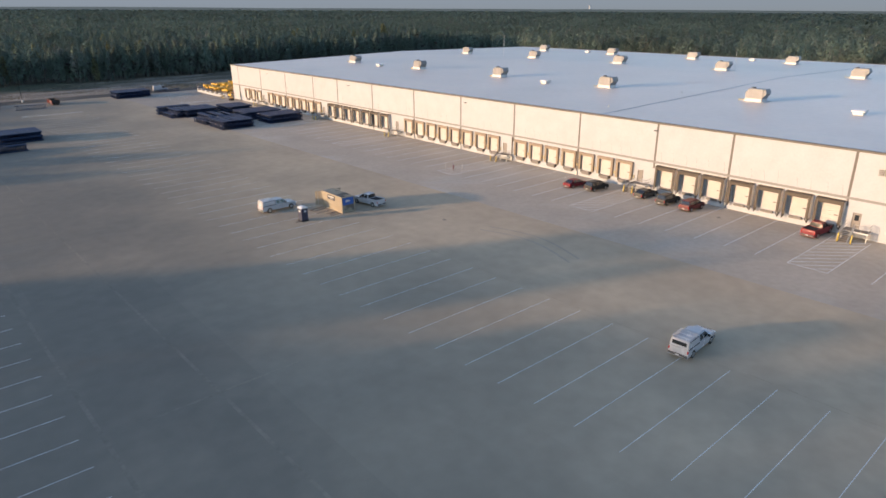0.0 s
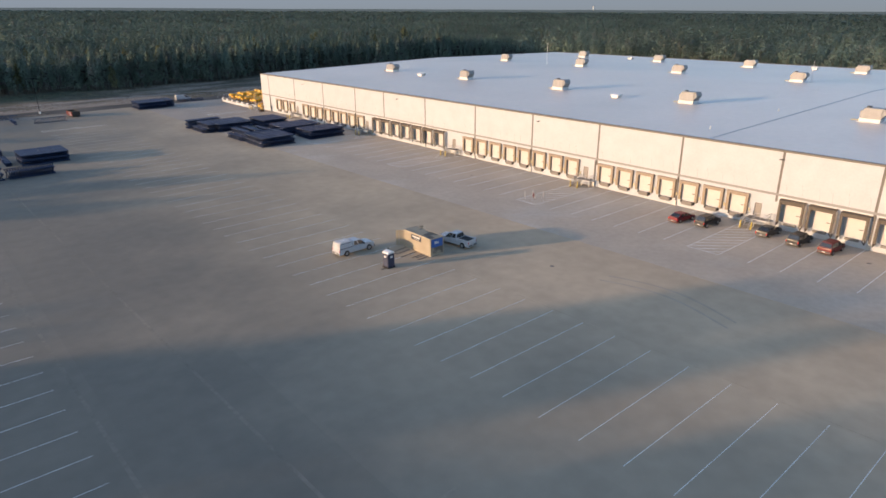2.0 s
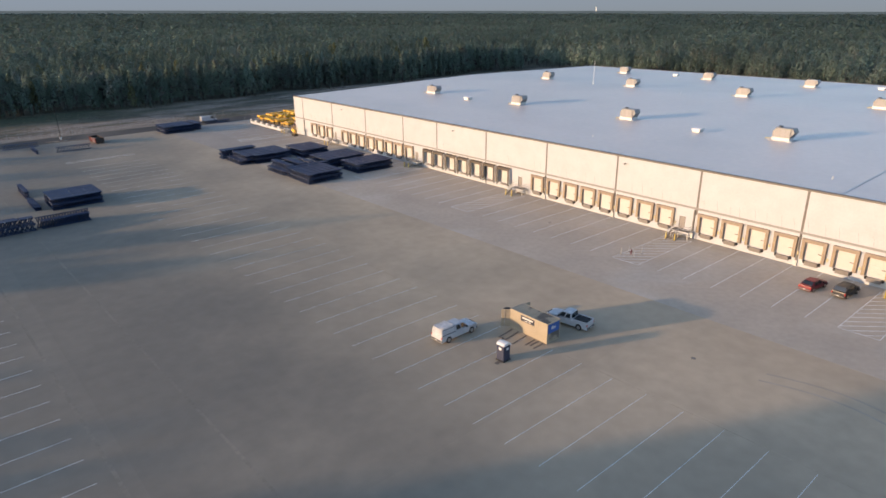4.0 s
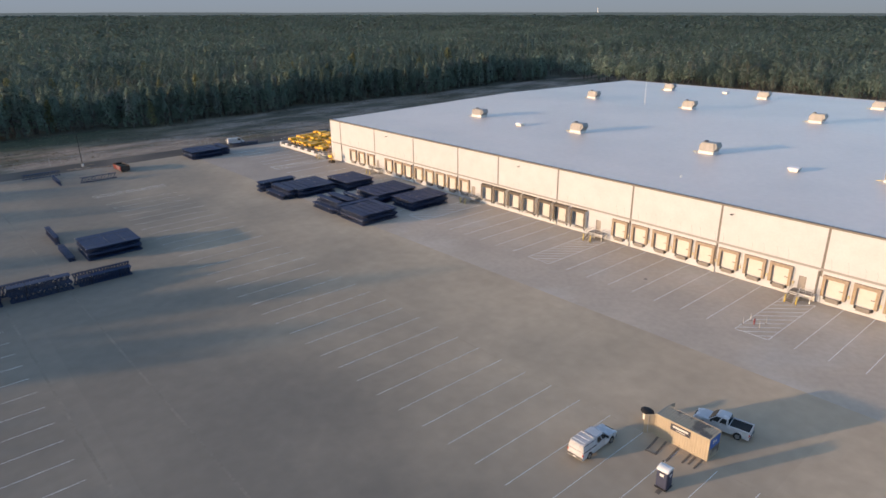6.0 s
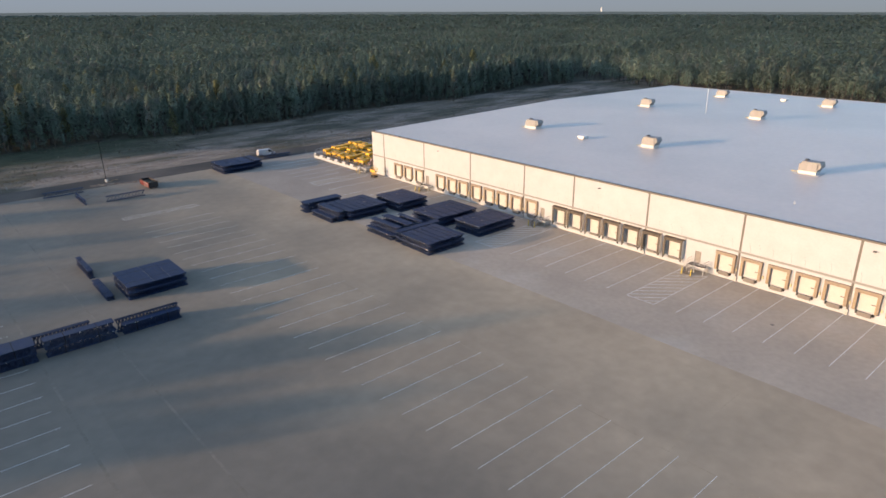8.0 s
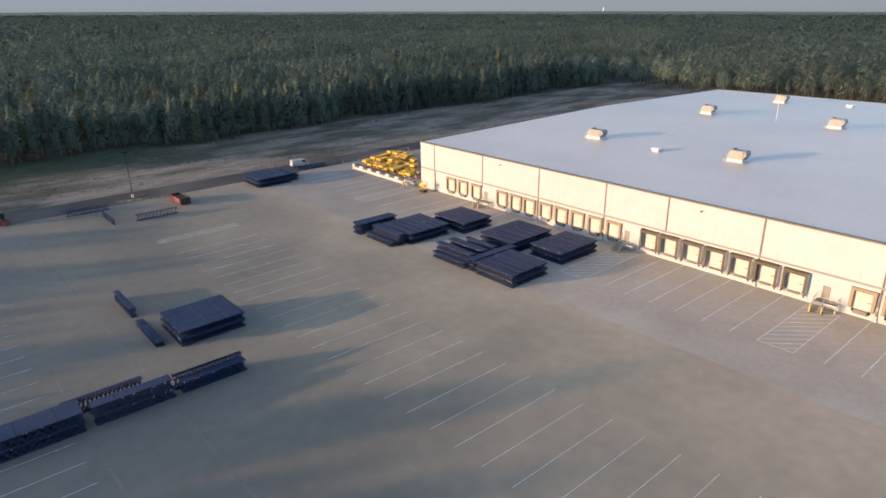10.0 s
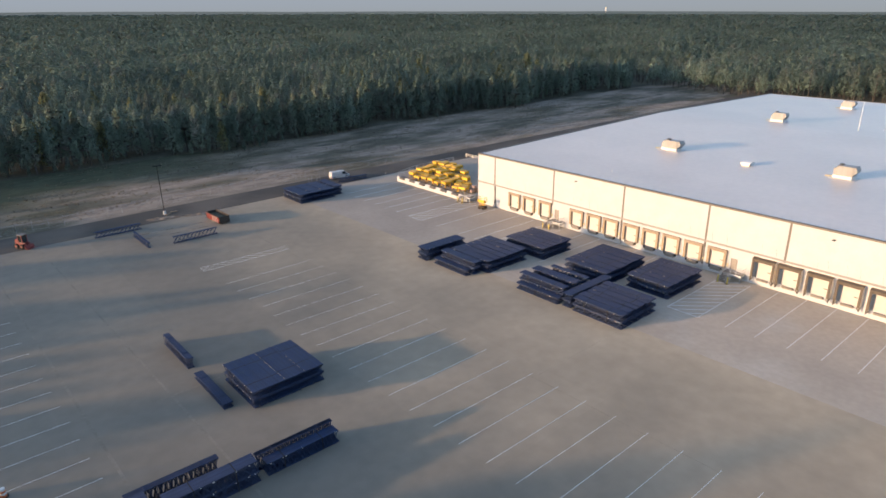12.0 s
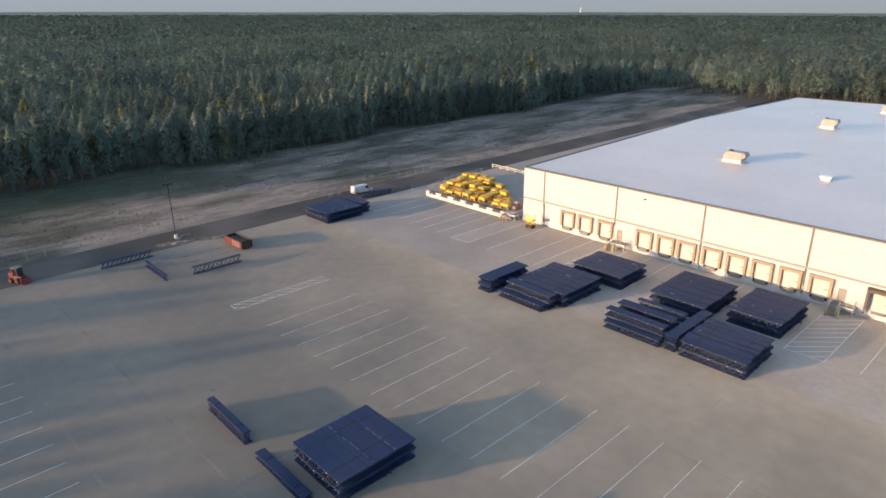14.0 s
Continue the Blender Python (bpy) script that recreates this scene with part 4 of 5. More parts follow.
for k, turn in ((0, 205), (1, -10)):
    dr = part("door", boxes((-0.03, 0.03, 0.0, 1.13, 0.16, ch - 0.14)), M_TAN, ct)
    dr.matrix_basis = pose(0.02 if k == 0 else cw - 0.02, cl, 0, 0, 0, 48 if k == 0 else -100)
    part("lock_rod", tube([(-0.06, 0.7, 0.2), (-0.06, 0.7, ch - 0.2)], r=0.025), M_STEEL, dr)
part("side_sign", boxes((-0.02, 0.03, 2.05, 4.25, 1.62, 2.34)), M_SIGNDARK, ct, "dark sign panel with plain pale bars")
part("sign_bar", boxes((-0.026, -0.02, 2.3, 4.0, 1.98, 2.2)), M_STRAP, ct)
part("sign_bar", boxes((-0.026, -0.02, 2.6, 3.6, 1.74, 1.82)), M_STRAP, ct)

for k, (x, y, L, t) in enumerate(((46.6, 95.35, 2.6, 8), (46.6, 94.35, 2.6, 8), (46.3, 93.05, 2.9, 6), (47.3, 91.85, 1.9, 4), (47.6, 91.35, 1.6, 3), (47.4, 90.65, 1.9, 2))):
    d = thing("timber_bearer", x, y, 0, t, "dark flat timber lying on the concrete by the container", "timber", "loose timbers")
    part("plank", soft_boxes(0.01, (0, L, -0.11, 0.11, 0.0, 0.04)), M_DARKWOOD, d)
d = thing("timber_bearer", 46.5, 94.25, 0, 98, "dark flat timber lying on the concrete by the container", "timber", "loose timbers")
part("plank", soft_boxes(0.01, (0, 1.2, -0.11, 0.11, 0.04, 0.08)), M_DARKWOOD, d)
d = thing("waste_drum", 51.2, 98.35, 0, 10, "pale round drum under a wide dark lid behind the container", "drum")
bm = tube([(0, 0, 0.02), (0, 0, 0.30)], [(0, 0, 0.32), (0, 0, 0.60)], [(0, 0, 0.62), (0, 0, 0.95)], r=0.42, sides=18)
for z in (0.31, 0.61):
    bar(bm, (0, 0, z - 0.02), (0, 0, z + 0.02), 0.45, 18)
part("barrel", bm, M_SHELTER, d)
bm = bmesh.new()
rings = []
for r, z in ((0.10, 1.20), (0.45, 1.16), (0.72, 1.02), (0.74, 0.97), (0.40, 0.98)):
    rings.append([bm.verts.new((r * math.cos(k * math.tau / 20), r * math.sin(k * math.tau / 20), z + 0.16 * r * math.sin(k * math.tau / 20))) for k in range(20)])
for p, q in zip(rings, rings[1:]):
    for k in range(20):
        bm.faces.new((p[k], p[(k + 1) % 20], q[(k + 1) % 20], q[k]))
bm.faces.new(rings[0]), bm.faces.new(rings[-1][::-1])
bmesh.ops.recalc_face_normals(bm, faces=bm.faces)
part("lid", bm, M_RUBBER, d, "wide black lid")

pt = thing("portable_toilet", 42.95, 91.3, 0, 3, "dark blue portable toilet with a white domed roof", "portable toilet")
part("skid", boxes((-0.62, 0.62, -0.62, 0.62, 0.0, 0.12)), M_RUBBER, pt)
cab = part("cabin", soft_boxes(0.06, (-0.56, 0.56, -0.56, 0.56, 0.12, 2.0)), M_TOILET, pt)
part("door", soft_boxes(0.02, (-0.40, 0.40, -0.60, -0.55, 0.2, 1.92)), M_TOILET, pt)
part("door_label", boxes((-0.18, 0.18, -0.612, -0.60, 1.45, 1.72)), M_WHITEPLASTIC, pt, "white oval label on the door")
part("side_label", boxes((-0.575, -0.56, -0.2, 0.2, 1.45, 1.72)), M_WHITEPLASTIC, pt)
bm = bmesh.new()
prism(bm, [(-0.6, 2.0), (0.6, 2.0), (0.58, 2.12), (0.38, 2.26), (0.0, 2.33), (-0.38, 2.26), (-0.58, 2.12)], -0.6, 0.6, "y")
bmesh.ops.bevel(bm, geom=bm.edges[:], offset=0.03, segments=1, affect="EDGES")
part("dome_roof", bm, M_WHITEPLASTIC, pt)
part("vent_pipe", tube([(0.35, 0.45, 2.1), (0.35, 0.45, 2.55)], r=0.05), M_RUBBER, pt)
part("skirt_mat", boxes((-1.35, -0.62, -0.3, 0.15, 0.0, 0.03)), M_DARKWOOD, pt)


# ---- vehicles ----
def tapered(bm, lower, upper, z0, z1):
    """A block between two rectangles (x0, x1, y0, y1) at heights z0 and z1."""
    def ring(r, z):
        return [bm.verts.new(p) for p in ((r[0], r[2], z), (r[1], r[2], z), (r[1], r[3], z), (r[0], r[3], z))]
    a, b = ring(lower, z0), ring(upper, z1)
    for k in range(4):
        bm.faces.new((a[k], a[(k + 1) % 4], b[(k + 1) % 4], b[k]))
    bm.faces.new(a[::-1]), bm.faces.new(b)


def pane(bm, a, b, c, d, lift):
    """A thin pane over the quad a, b, c, d."""
    a, b, c, d = map(Vector, (a, b, c, d))
    n = (b - a).cross(d - a).normalized() * lift
    mid = (a + b + c + d) / 4
    q = [p.lerp(mid, 0.09) for p in (a, b, c, d)]
    lo, hi = [bm.verts.new(p - n) for p in q], [bm.verts.new(p + n) for p in q]
    for k in range(4):
        bm.faces.new((lo[k], lo[(k + 1) % 4], hi[(k + 1) % 4], hi[k]))
    bm.faces.new(lo[::-1]), bm.faces.new(hi)


def vehicle(name, style, material, x, y, turn, label, category):
    """A vehicle facing +x with its middle at the origin. Styles: pickup, topper, car, suv, van."""
    d = thing(name, x, y, 0, turn, label, category)
    L, W, H, wheel = {"pickup": (5.8, 1.98, 1.92, 0.39), "topper": (5.9, 1.98, 1.92, 0.39), "car": (4.6, 1.8, 1.45, 0.33), "suv": (4.6, 1.85, 1.72, 0.36), "van": (5.6, 2.0, 2.1, 0.36)}[style]
    h, w = L / 2, W / 2
    ax = h - (0.95 if style != "car" else 0.85)
    rx = -h + (1.15 if style in ("pickup", "topper") else 0.85)
    belt = {"pickup": 1.18, "topper": 1.18, "car": 0.92, "suv": 1.05, "van": 1.1}[style]
    hood = {"pickup": 1.14, "topper": 1.14, "car": 0.86, "suv": 1.02, "van": 1.1}[style]
    low = 0.30 if style != "car" else 0.22
    nose = h - {"pickup": 1.55, "topper": 1.55, "car": 1.25, "suv": 1.15, "van": 0.75}[style]

    def arch(cx):
        return [(cx + (wheel + 0.07) * math.cos(a), wheel + (wheel + 0.07) * math.sin(a)) for a in np.linspace(math.pi, 0, 7)]

    outline = [(-h, low)] + [p for p in arch(rx) if p[1] >= low - 0.02] + [p for p in arch(ax) if p[1] >= low - 0.02] + [(h - 0.02, low), (h, low + 0.3), (h - 0.03, hood - 0.32), (h - 0.10, hood - 0.14), (h - 0.28, hood - 0.04), (h - 0.7, hood + 0.02), (nose, hood + 0.06), (nose, belt), (-h + 0.03, belt), (-h, belt - 0.15)]
    bm = bmesh.new()
    prism(bm, outline, -w, w, "y")
    bmesh.ops.bevel(bm, geom=[e for e in bm.edges if abs(abs(e.verts[0].co.y) - w) < 1e-4 and abs(abs(e.verts[1].co.y) - w) < 1e-4 and e.verts[0].co.y * e.verts[1].co.y > 0 and min(e.verts[0].co.z, e.verts[1].co.z) > low + 0.25], offset=0.06, segments=2, affect="EDGES")
    for v in bm.verts:
        if v.co.x > h - 0.75:
            v.co.y *= 1 - 0.13 * ((v.co.x - h + 0.75) / 0.75) ** 2
        elif v.co.x < -h + 0.3:
            v.co.y *= 1 - 0.03 * (-h + 0.3 - v.co.x) / 0.3
    body = part("body", bm, material, d)
    cab_back = {"pickup": -0.75, "topper": -0.75, "car": -h + 0.25, "suv": -h + 0.12, "van": -h + 0.03}[style]
    lower = (cab_back, nose + 0.05, -w + 0.05, w - 0.05)
    rake = {"pickup": (0.12, 0.85), "topper": (0.12, 0.85), "car": (0.85, 0.95), "suv": (0.35, 0.75), "van": (0.08, 0.75)}[style]
    upper = (cab_back + rake[0], nose + 0.05 - rake[1], -w + 0.22, w - 0.22) if style != "van" else (cab_back + rake[0], nose + 0.05 - rake[1], -w + 0.12, w - 0.12)
    bm = bmesh.new()
    tapered(bm, lower, upper, belt - 0.02, H)
    bmesh.ops.bevel(bm, geom=bm.edges[:], offset=0.09, segments=3, affect="EDGES")
    part("cab", bm, material, d)

    def on(u, fx, side):
        """A point on the cab side at height fraction u and length fraction fx."""
        x0 = lower[0] + (upper[0] - lower[0]) * u
        x1 = lower[1] + (upper[1] - lower[1]) * u
        yy = (lower[3] + (upper[3] - lower[3]) * u) * side
        return (x0 + (x1 - x0) * fx, yy, belt + (H - belt) * u)
    lo_u, hi_u = 0.08, 0.90
    for nm, fx in (("windscreen", 1.0), ("rear_window", 0.0)):
        if style == "van" and nm == "rear_window":
            continue
        bm = bmesh.new()
        q = [on(lo_u, fx, -1), on(lo_u, fx, 1), on(hi_u, fx, 1), on(hi_u, fx, -1)]
        pane(bm, *(q if fx else q[::-1]), 0.012)
        part(nm, bm, M_GLASS, d)
    spans = {"pickup": ((0.10, 0.48), (0.52, 0.95)), "topper": ((0.10, 0.48), (0.52, 0.95)), "car": ((0.14, 0.48), (0.52, 0.92)), "suv": ((0.06, 0.30), (0.33, 0.60), (0.63, 0.95)), "van": ((0.72, 0.96),)}[style]
    for s in (-1, 1):
        for a, b in spans:
            bm = bmesh.new()
            q = [on(lo_u, a, s), on(lo_u, b, s), on(hi_u, b, s), on(hi_u, a, s)]
            pane(bm, *(q if s < 0 else q[::-1]), 0.012)
            part("side_window", bm, M_GLASS, d)
        part("mirror", soft_boxes(0.02, (nose - 0.45, nose - 0.25, min(s * (w - 0.02), s * (w + 0.2)), max(s * (w - 0.02), s * (w + 0.2)), belt + 0.02, belt + 0.22)), M_RUBBER, d)
        part("headlight", soft_boxes(0.02, (h - 0.14, h - 0.01, min(s * (w - 0.42), s * (w - 0.06)), max(s * (w - 0.42), s * (w - 0.06)), hood - 0.32, hood - 0.14)), M_HEADLIGHT, d)
        part("tail_light", soft_boxes(0.02, (-h - 0.015, -h + 0.08, min(s * (w - 0.15), s * (w - 0.02)), max(s * (w - 0.15), s * (w - 0.02)), belt - 0.40, belt - 0.12)), M_TAILLIGHT, d)
        for cx in (ax, rx):
            wh = part("wheel", tube([(cx, s * (w - 0.24), wheel), (cx, s * (w - 0.01), wheel)], r=wheel, sides=18), M_RUBBER, d)
            part("rim", tube([(cx, s * (w - 0.02), wheel), (cx, s * (w + 0.004), wheel)], r=wheel * 0.62, sides=14), M_CHROME, wh)
    part("front_bumper", soft_boxes(0.04, (h - 0.08, h + 0.05, -w + 0.06, w - 0.06, low, low + 0.26)), M_DARKSTEEL, d)
    part("rear_bumper", soft_boxes(0.04, (-h - 0.10, -h + 0.02, -w + 0.06, w - 0.06, low + 0.08, low + 0.3)), M_DARKSTEEL, d)
    part("number_plate", boxes((-h - 0.112, -h - 0.10, -0.16, 0.16, low + 0.14, low + 0.27)), M_PLATE, d)
    part("grille", boxes((h - 0.05, h + 0.005, -w + 0.5, w - 0.5, low + 0.34, hood - 0.14)), M_RUBBER, d)
    if style == "pickup":
        part("bed_liner", boxes((-h + 0.10, cab_back - 0.08, -w + 0.14, w - 0.14, belt + 0.001, belt + 0.012)), M_RUBBER, d, "black bed liner between the sides")
        for s in (-1, 1):
            part("bed_side", soft_boxes(0.02, (-h + 0.03, cab_back, min(s * (w - 0.13), s * (w - 0.01)), max(s * (w - 0.13), s * (w - 0.01)), belt, belt + 0.14)), material, d)
        part("tailgate", soft_boxes(0.02, (-h + 0.02, -h + 0.10, -w + 0.13, w - 0.13, belt, belt + 0.14)), material, d)
    if style == "topper":
        bm = bmesh.new()
        tapered(bm, (-h + 0.04, cab_back - 0.02, -w + 0.03, w - 0.03), (-h + 0.16, cab_back - 0.02, -w + 0.14, w - 0.14), belt, H + 0.04)
        bmesh.ops.bevel(bm, geom=bm.edges[:], offset=0.05, segments=2, affect="EDGES")
        part("topper", bm, material, d)
        for s in (-1, 1):
            part("topper_seam", boxes((-h + 0.06, cab_back, s * (w - 0.03) - 0.02, s * (w - 0.03) + 0.02, belt - 0.02, belt + 0.03)), M_RUBBER, d)
            part("topper_edge", boxes((-h + 0.2, cab_back - 0.1, s * (w - 0.12) - 0.02, s * (w - 0.12) + 0.02, H - 0.10, H - 0.05)), M_RUBBER, d)
            part("roof_rail", tube([(-h + 0.3, s * (w - 0.22), H + 0.04), (-h + 0.3, s * (w - 0.22), H + 0.14), (cab_back - 0.2, s * (w - 0.22), H + 0.14), (cab_back - 0.2, s * (w - 0.22), H + 0.04)], r=0.02), M_STEEL, d)
        for xx in (-h + 0.5, -h + 1.2, cab_back - 0.3):
            part("roof_bar", tube([(xx, -w + 0.16, H + 0.14), (xx, w - 0.16, H + 0.14)], r=0.022), M_STEEL, d)
        part("rear_glass", boxes((-h + 0.055, -h + 0.075, -w + 0.3, w - 0.3, belt + 0.25, H - 0.12)), M_GLASS if y < 60 else material, d)
    return d


tk = vehicle("pickup_truck", "topper", M_WHITE, 50.9, 31.4, 4, "white pickup with a topper driving across the yard", "pickup truck")
part("ladder", tube([(-2.7, 0.55, 2.13), (-0.9, 0.55, 2.13)], [(-2.7, 0.85, 2.13), (-0.9, 0.85, 2.13)], *[[(-2.6 + 0.27 * k, 0.55, 2.13), (-2.6 + 0.27 * k, 0.85, 2.13)] for k in range(7)], r=0.03), M_STEEL, tk, "pale metal ladder on the roof bars")
vehicle("pickup_truck", "topper", M_WHITE, 42.7, 99.35, 1, "white pickup with a closed topper parked beside the container", "pickup truck")
vehicle("pickup_truck", "pickup", M_WHITE, 55.6, 91.9, 100, "white pickup with an open black bed parked beside the container", "pickup truck")
vehicle("car", "car", M_REDCAR, 90.0, 75.9, -8, "red saloon car parked at the docks", "car")
vehicle("car", "suv", M_BLACKCAR, 90.9, 72.0, -6, "black car parked beside the hatched zone", "car")
vehicle("car", "car", M_GREYCAR, 93.4, 63.6, -4, "dark grey saloon car parked at the docks", "car")
vehicle("car", "suv", M_BLACKCAR, 92.6, 58.9, -4, "black off-roader parked at the docks", "car")
vehicle("car", "suv", M_DARKRED, 92.5, 54.6, -4, "maroon car parked at the docks", "car")
vehicle("pickup_truck", "pickup", M_REDCAR, 94.3, 36.5, -4, "red pickup parked at the docks", "pickup truck")
vehicle("van", "van", M_WHITE, 85.0, 282.2, -4, "white panel van on the service road", "van")

# ---- machines by the service road ----
sk = thing("dump_container", 43.7, 267.6, 0, 93, "long open-topped dump container, rusty black with a red side", "dump container")
bm = bmesh.new()
prism(bm, [(-1.15, 0.30), (1.15, 0.30), (1.22, 1.75), (1.12, 1.75), (1.06, 0.40), (-1.06, 0.40), (-1.12, 1.75), (-1.22, 1.75)], -3.2, 3.2, "x")
part("tub", bm, M_RUST, sk)
for x in (-3.27, 3.20):
    part("end_gate", boxes((x, x + 0.07, -1.2, 1.2, 0.30, 1.75)), M_RUST, sk)
bm = bmesh.new()
prism(bm, [(1.165, 0.34), (1.225, 1.62), (1.245, 1.62), (1.185, 0.34)], -3.1, 3.1, "x")
part("side_sheet", bm, M_REDMETAL, sk, "red painted side sheet")
for k in range(9):
    x = -2.95 + k * 0.72
    bm = bmesh.new()
    prism(bm, [(1.18, 0.34), (1.24, 1.62), (1.31, 1.62), (1.25, 0.34)], x, x + 0.14, "x")
    part("side_rib", bm, M_POST if k in (1, 2, 3, 4) else M_REDMETAL, sk)
for s_ in (-1, 1):
    part("rim_rail", soft_boxes(0.02, (-3.27, 3.27, s_ * 1.22 - 0.07, s_ * 1.22 + 0.07, 1.70, 1.82)), M_RUST, sk)
    part("skid", boxes((-3.1, 3.1, s_ * 0.5 - 0.08, s_ * 0.5 + 0.08, 0.05, 0.30)), M_DARKSTEEL, sk)
    for x in (-2.8, 2.8):
        part("roller", tube([(x, s_ * 0.62, 0.14), (x, s_ * 0.86, 0.14)], r=0.14, sides=12), M_DARKSTEEL, sk)
part("load", soft_boxes(0.1, (-3.1, 3.1, -1.04, 1.04, 0.42, 1.2)), M_FLOOR, sk)

ld = thing("wheel_loader", 7.2, 277.6, 0, -60, "red and black compact loader with a pale canopy", "loader")
part("chassis", soft_boxes(0.08, (-1.4, 0.9, -0.65, 0.65, 0.5, 1.2)), M_REDMETAL, ld)
part("engine_cover", soft_boxes(0.1, (-1.4, -0.3, -0.6, 0.6, 1.2, 1.85)), M_REDMETAL, ld)
part("cab", soft_boxes(0.05, (-0.3, 0.7, -0.55, 0.55, 1.2, 2.75)), M_GLASS, ld)
for x in (-0.3, 0.7):
    for s_ in (-1, 1):
        part("cab_post", boxes((x - 0.05, x + 0.05, s_ * 0.56 - 0.05, s_ * 0.56 + 0.05, 1.2, 2.75)), M_REDMETAL, ld)
part("canopy", soft_boxes(0.04, (-0.5, 0.85, -0.7, 0.7, 2.75, 2.9)), M_LEVEL, ld)
for x in (-0.9, 0.6):
    for s in (-1, 1):
        wh = part("wheel", tube([(x, s * 0.62, 0.5), (x, s * 0.95, 0.5)], r=0.5, sides=16), M_RUBBER, ld)
        part("rim", tube([(x, s * 0.94, 0.5), (x, s * 0.97, 0.5)], r=0.25, sides=10), M_REDMETAL, wh)
for s in (-1, 1):
    part("arm", tube([(-0.2, s * 0.5, 1.3), (1.2, s * 0.5, 1.2), (1.7, s * 0.5, 0.5)], r=0.09), M_REDMETAL, ld)
bm = bmesh.new()
prism(bm, [(1.6, 0.1), (2.4, 0.08), (2.4, 0.14), (1.75, 0.2), (1.65, 0.9), (1.55, 0.9)], -0.95, 0.95, "y")
part("bucket", bm, M_REDMETAL, ld)

# ---- lamp pole, cones, posts, fence ----
lp = thing("lamp_pole", 36.4, 281.2, 0, label="dark slim yard lamp pole on a concrete base", category="lamp pole")
part("base", tube([(0, 0, -0.1), (0, 0, 0.75)], r=0.32, sides=14), M_CURB, lp)
part("pole", tube([(0, 0, 0.75), (0, 0, 11.5)], r=0.075, sides=8), M_LAMPPOST, lp)
part("head", soft_boxes(0.03, (-0.9, 0.9, -0.2, 0.2, 11.45, 11.62)), M_LAMPPOST, lp)
for k, (x, y, t) in enumerate(((33.5, 279.0, 12), (37.0, 280.4, 30), (38.6, 281.6, -8))):
    d = thing("timber_plank", x, y, 0, t, "loose weathered planks beside the lamp base", "timber", "loose planks")
    part("plank", boxes((-0.9, 0.9, -0.15, 0.15, 0.0, 0.10)), M_WOOD, d)
    part("plank", boxes((-0.7, 0.9, 0.2, 0.42, 0.0, 0.08)), M_WOOD, d)


def marker_post(x, y, h, label):
    d = thing("marker_post", x, y, 0, 0, label, "marker post", "marker posts")
    part("post", tube([(0, 0, 0.06), (0, 0, h)], r=0.045, sides=8), M_POST, d)
    part("foot", tube([(0, 0, 0), (0, 0, 0.05)], r=0.12, sides=10), M_RUBBER, d)
    return d


for x, y in ((81.3, 101.9), (83.2, 101.7), (83.8, 99.7), (81.6, 99.7)):
    marker_post(x, y, 1.1, "white marker post on the hatched zone")
fh = thing("fire_hydrant", 82.4, 100.8, 0, label="small red hydrant between white marker posts", category="hydrant")
part("barrel", tube([(0, 0, 0), (0, 0, 0.75)], r=0.095, sides=10), M_REDMETAL, fh)
part("bonnet", tube([(0, 0, 0.75), (0, 0, 0.9)], r=0.10, sides=10), M_REDMETAL, fh)
part("outlet", tube([(-0.25, 0, 0.5), (0.25, 0, 0.5)], r=0.07, sides=8), M_REDMETAL, fh)
for k in range(4):
    marker_post(76.0 + k * 1.3, 283.5 + (k % 2) * 0.8, 1.4, "white marker post beside the service road")
marker_post(95.5, 274.5, 1.3, "white marker post at the yard edge")

fence = thing("fence", label="wire fence on pale steel posts along the road", category="fence")
course = [(-60, 287.0), (60, 289.6), (120, 287.2), (262, 284.0)]
bm = tube([(0, 0, -0.3), (0, 0, 2.0), (-0.0, 0.2, 2.2)], r=0.03, sides=6)
first = part("post", bm, M_POST, fence)
tops = []
for (x0, y0), (x1, y1) in zip(course, course[1:]):
    n = round((x1 - x0) / 3.05)
    for k in range(n):
        f = k / n
        tops.append((x0 + (x1 - x0) * f, y0 + (y1 - y0) * f))
for k, (x, y) in enumerate(tops):
    if k:
        share("post", first.data, fence, x, y, 0)
    else:
        first.matrix_basis = pose(x, y, 0)
for nm, z, r in (("top_rail", 1.95, 0.02), ("wire", 1.2, 0.006), ("wire", 0.15, 0.006), ("wire", 2.2, 0.006)):
    part(nm, tube([(x, y + (0.2 if z > 2.1 else 0), z) for x, y in tops], r=r, sides=4), M_STEEL, fence)
# woven mesh between the posts
bm = bmesh.new()
for (x0, y0), (x1, y1) in zip(tops, tops[1:]):
    for k in range(8):
        f0, f1 = k / 8, (k + 1) / 8
        for a, b in ((0.15, 1.95), (1.95, 0.15)):
            p, q = Vector((x0 + (x1 - x0) * f0, y0 + (y1 - y0) * f0, a)), Vector((x0 + (x1 - x0) * f1, y0 + (y1 - y0) * f1, b))
            v = [bm.verts.new(s) for s in (p, p + Vector((0.006, 0, 0)), q + Vector((0.006, 0, 0)), q)]
            bm.faces.new(v)
part("mesh", bm, M_STEEL, fence)

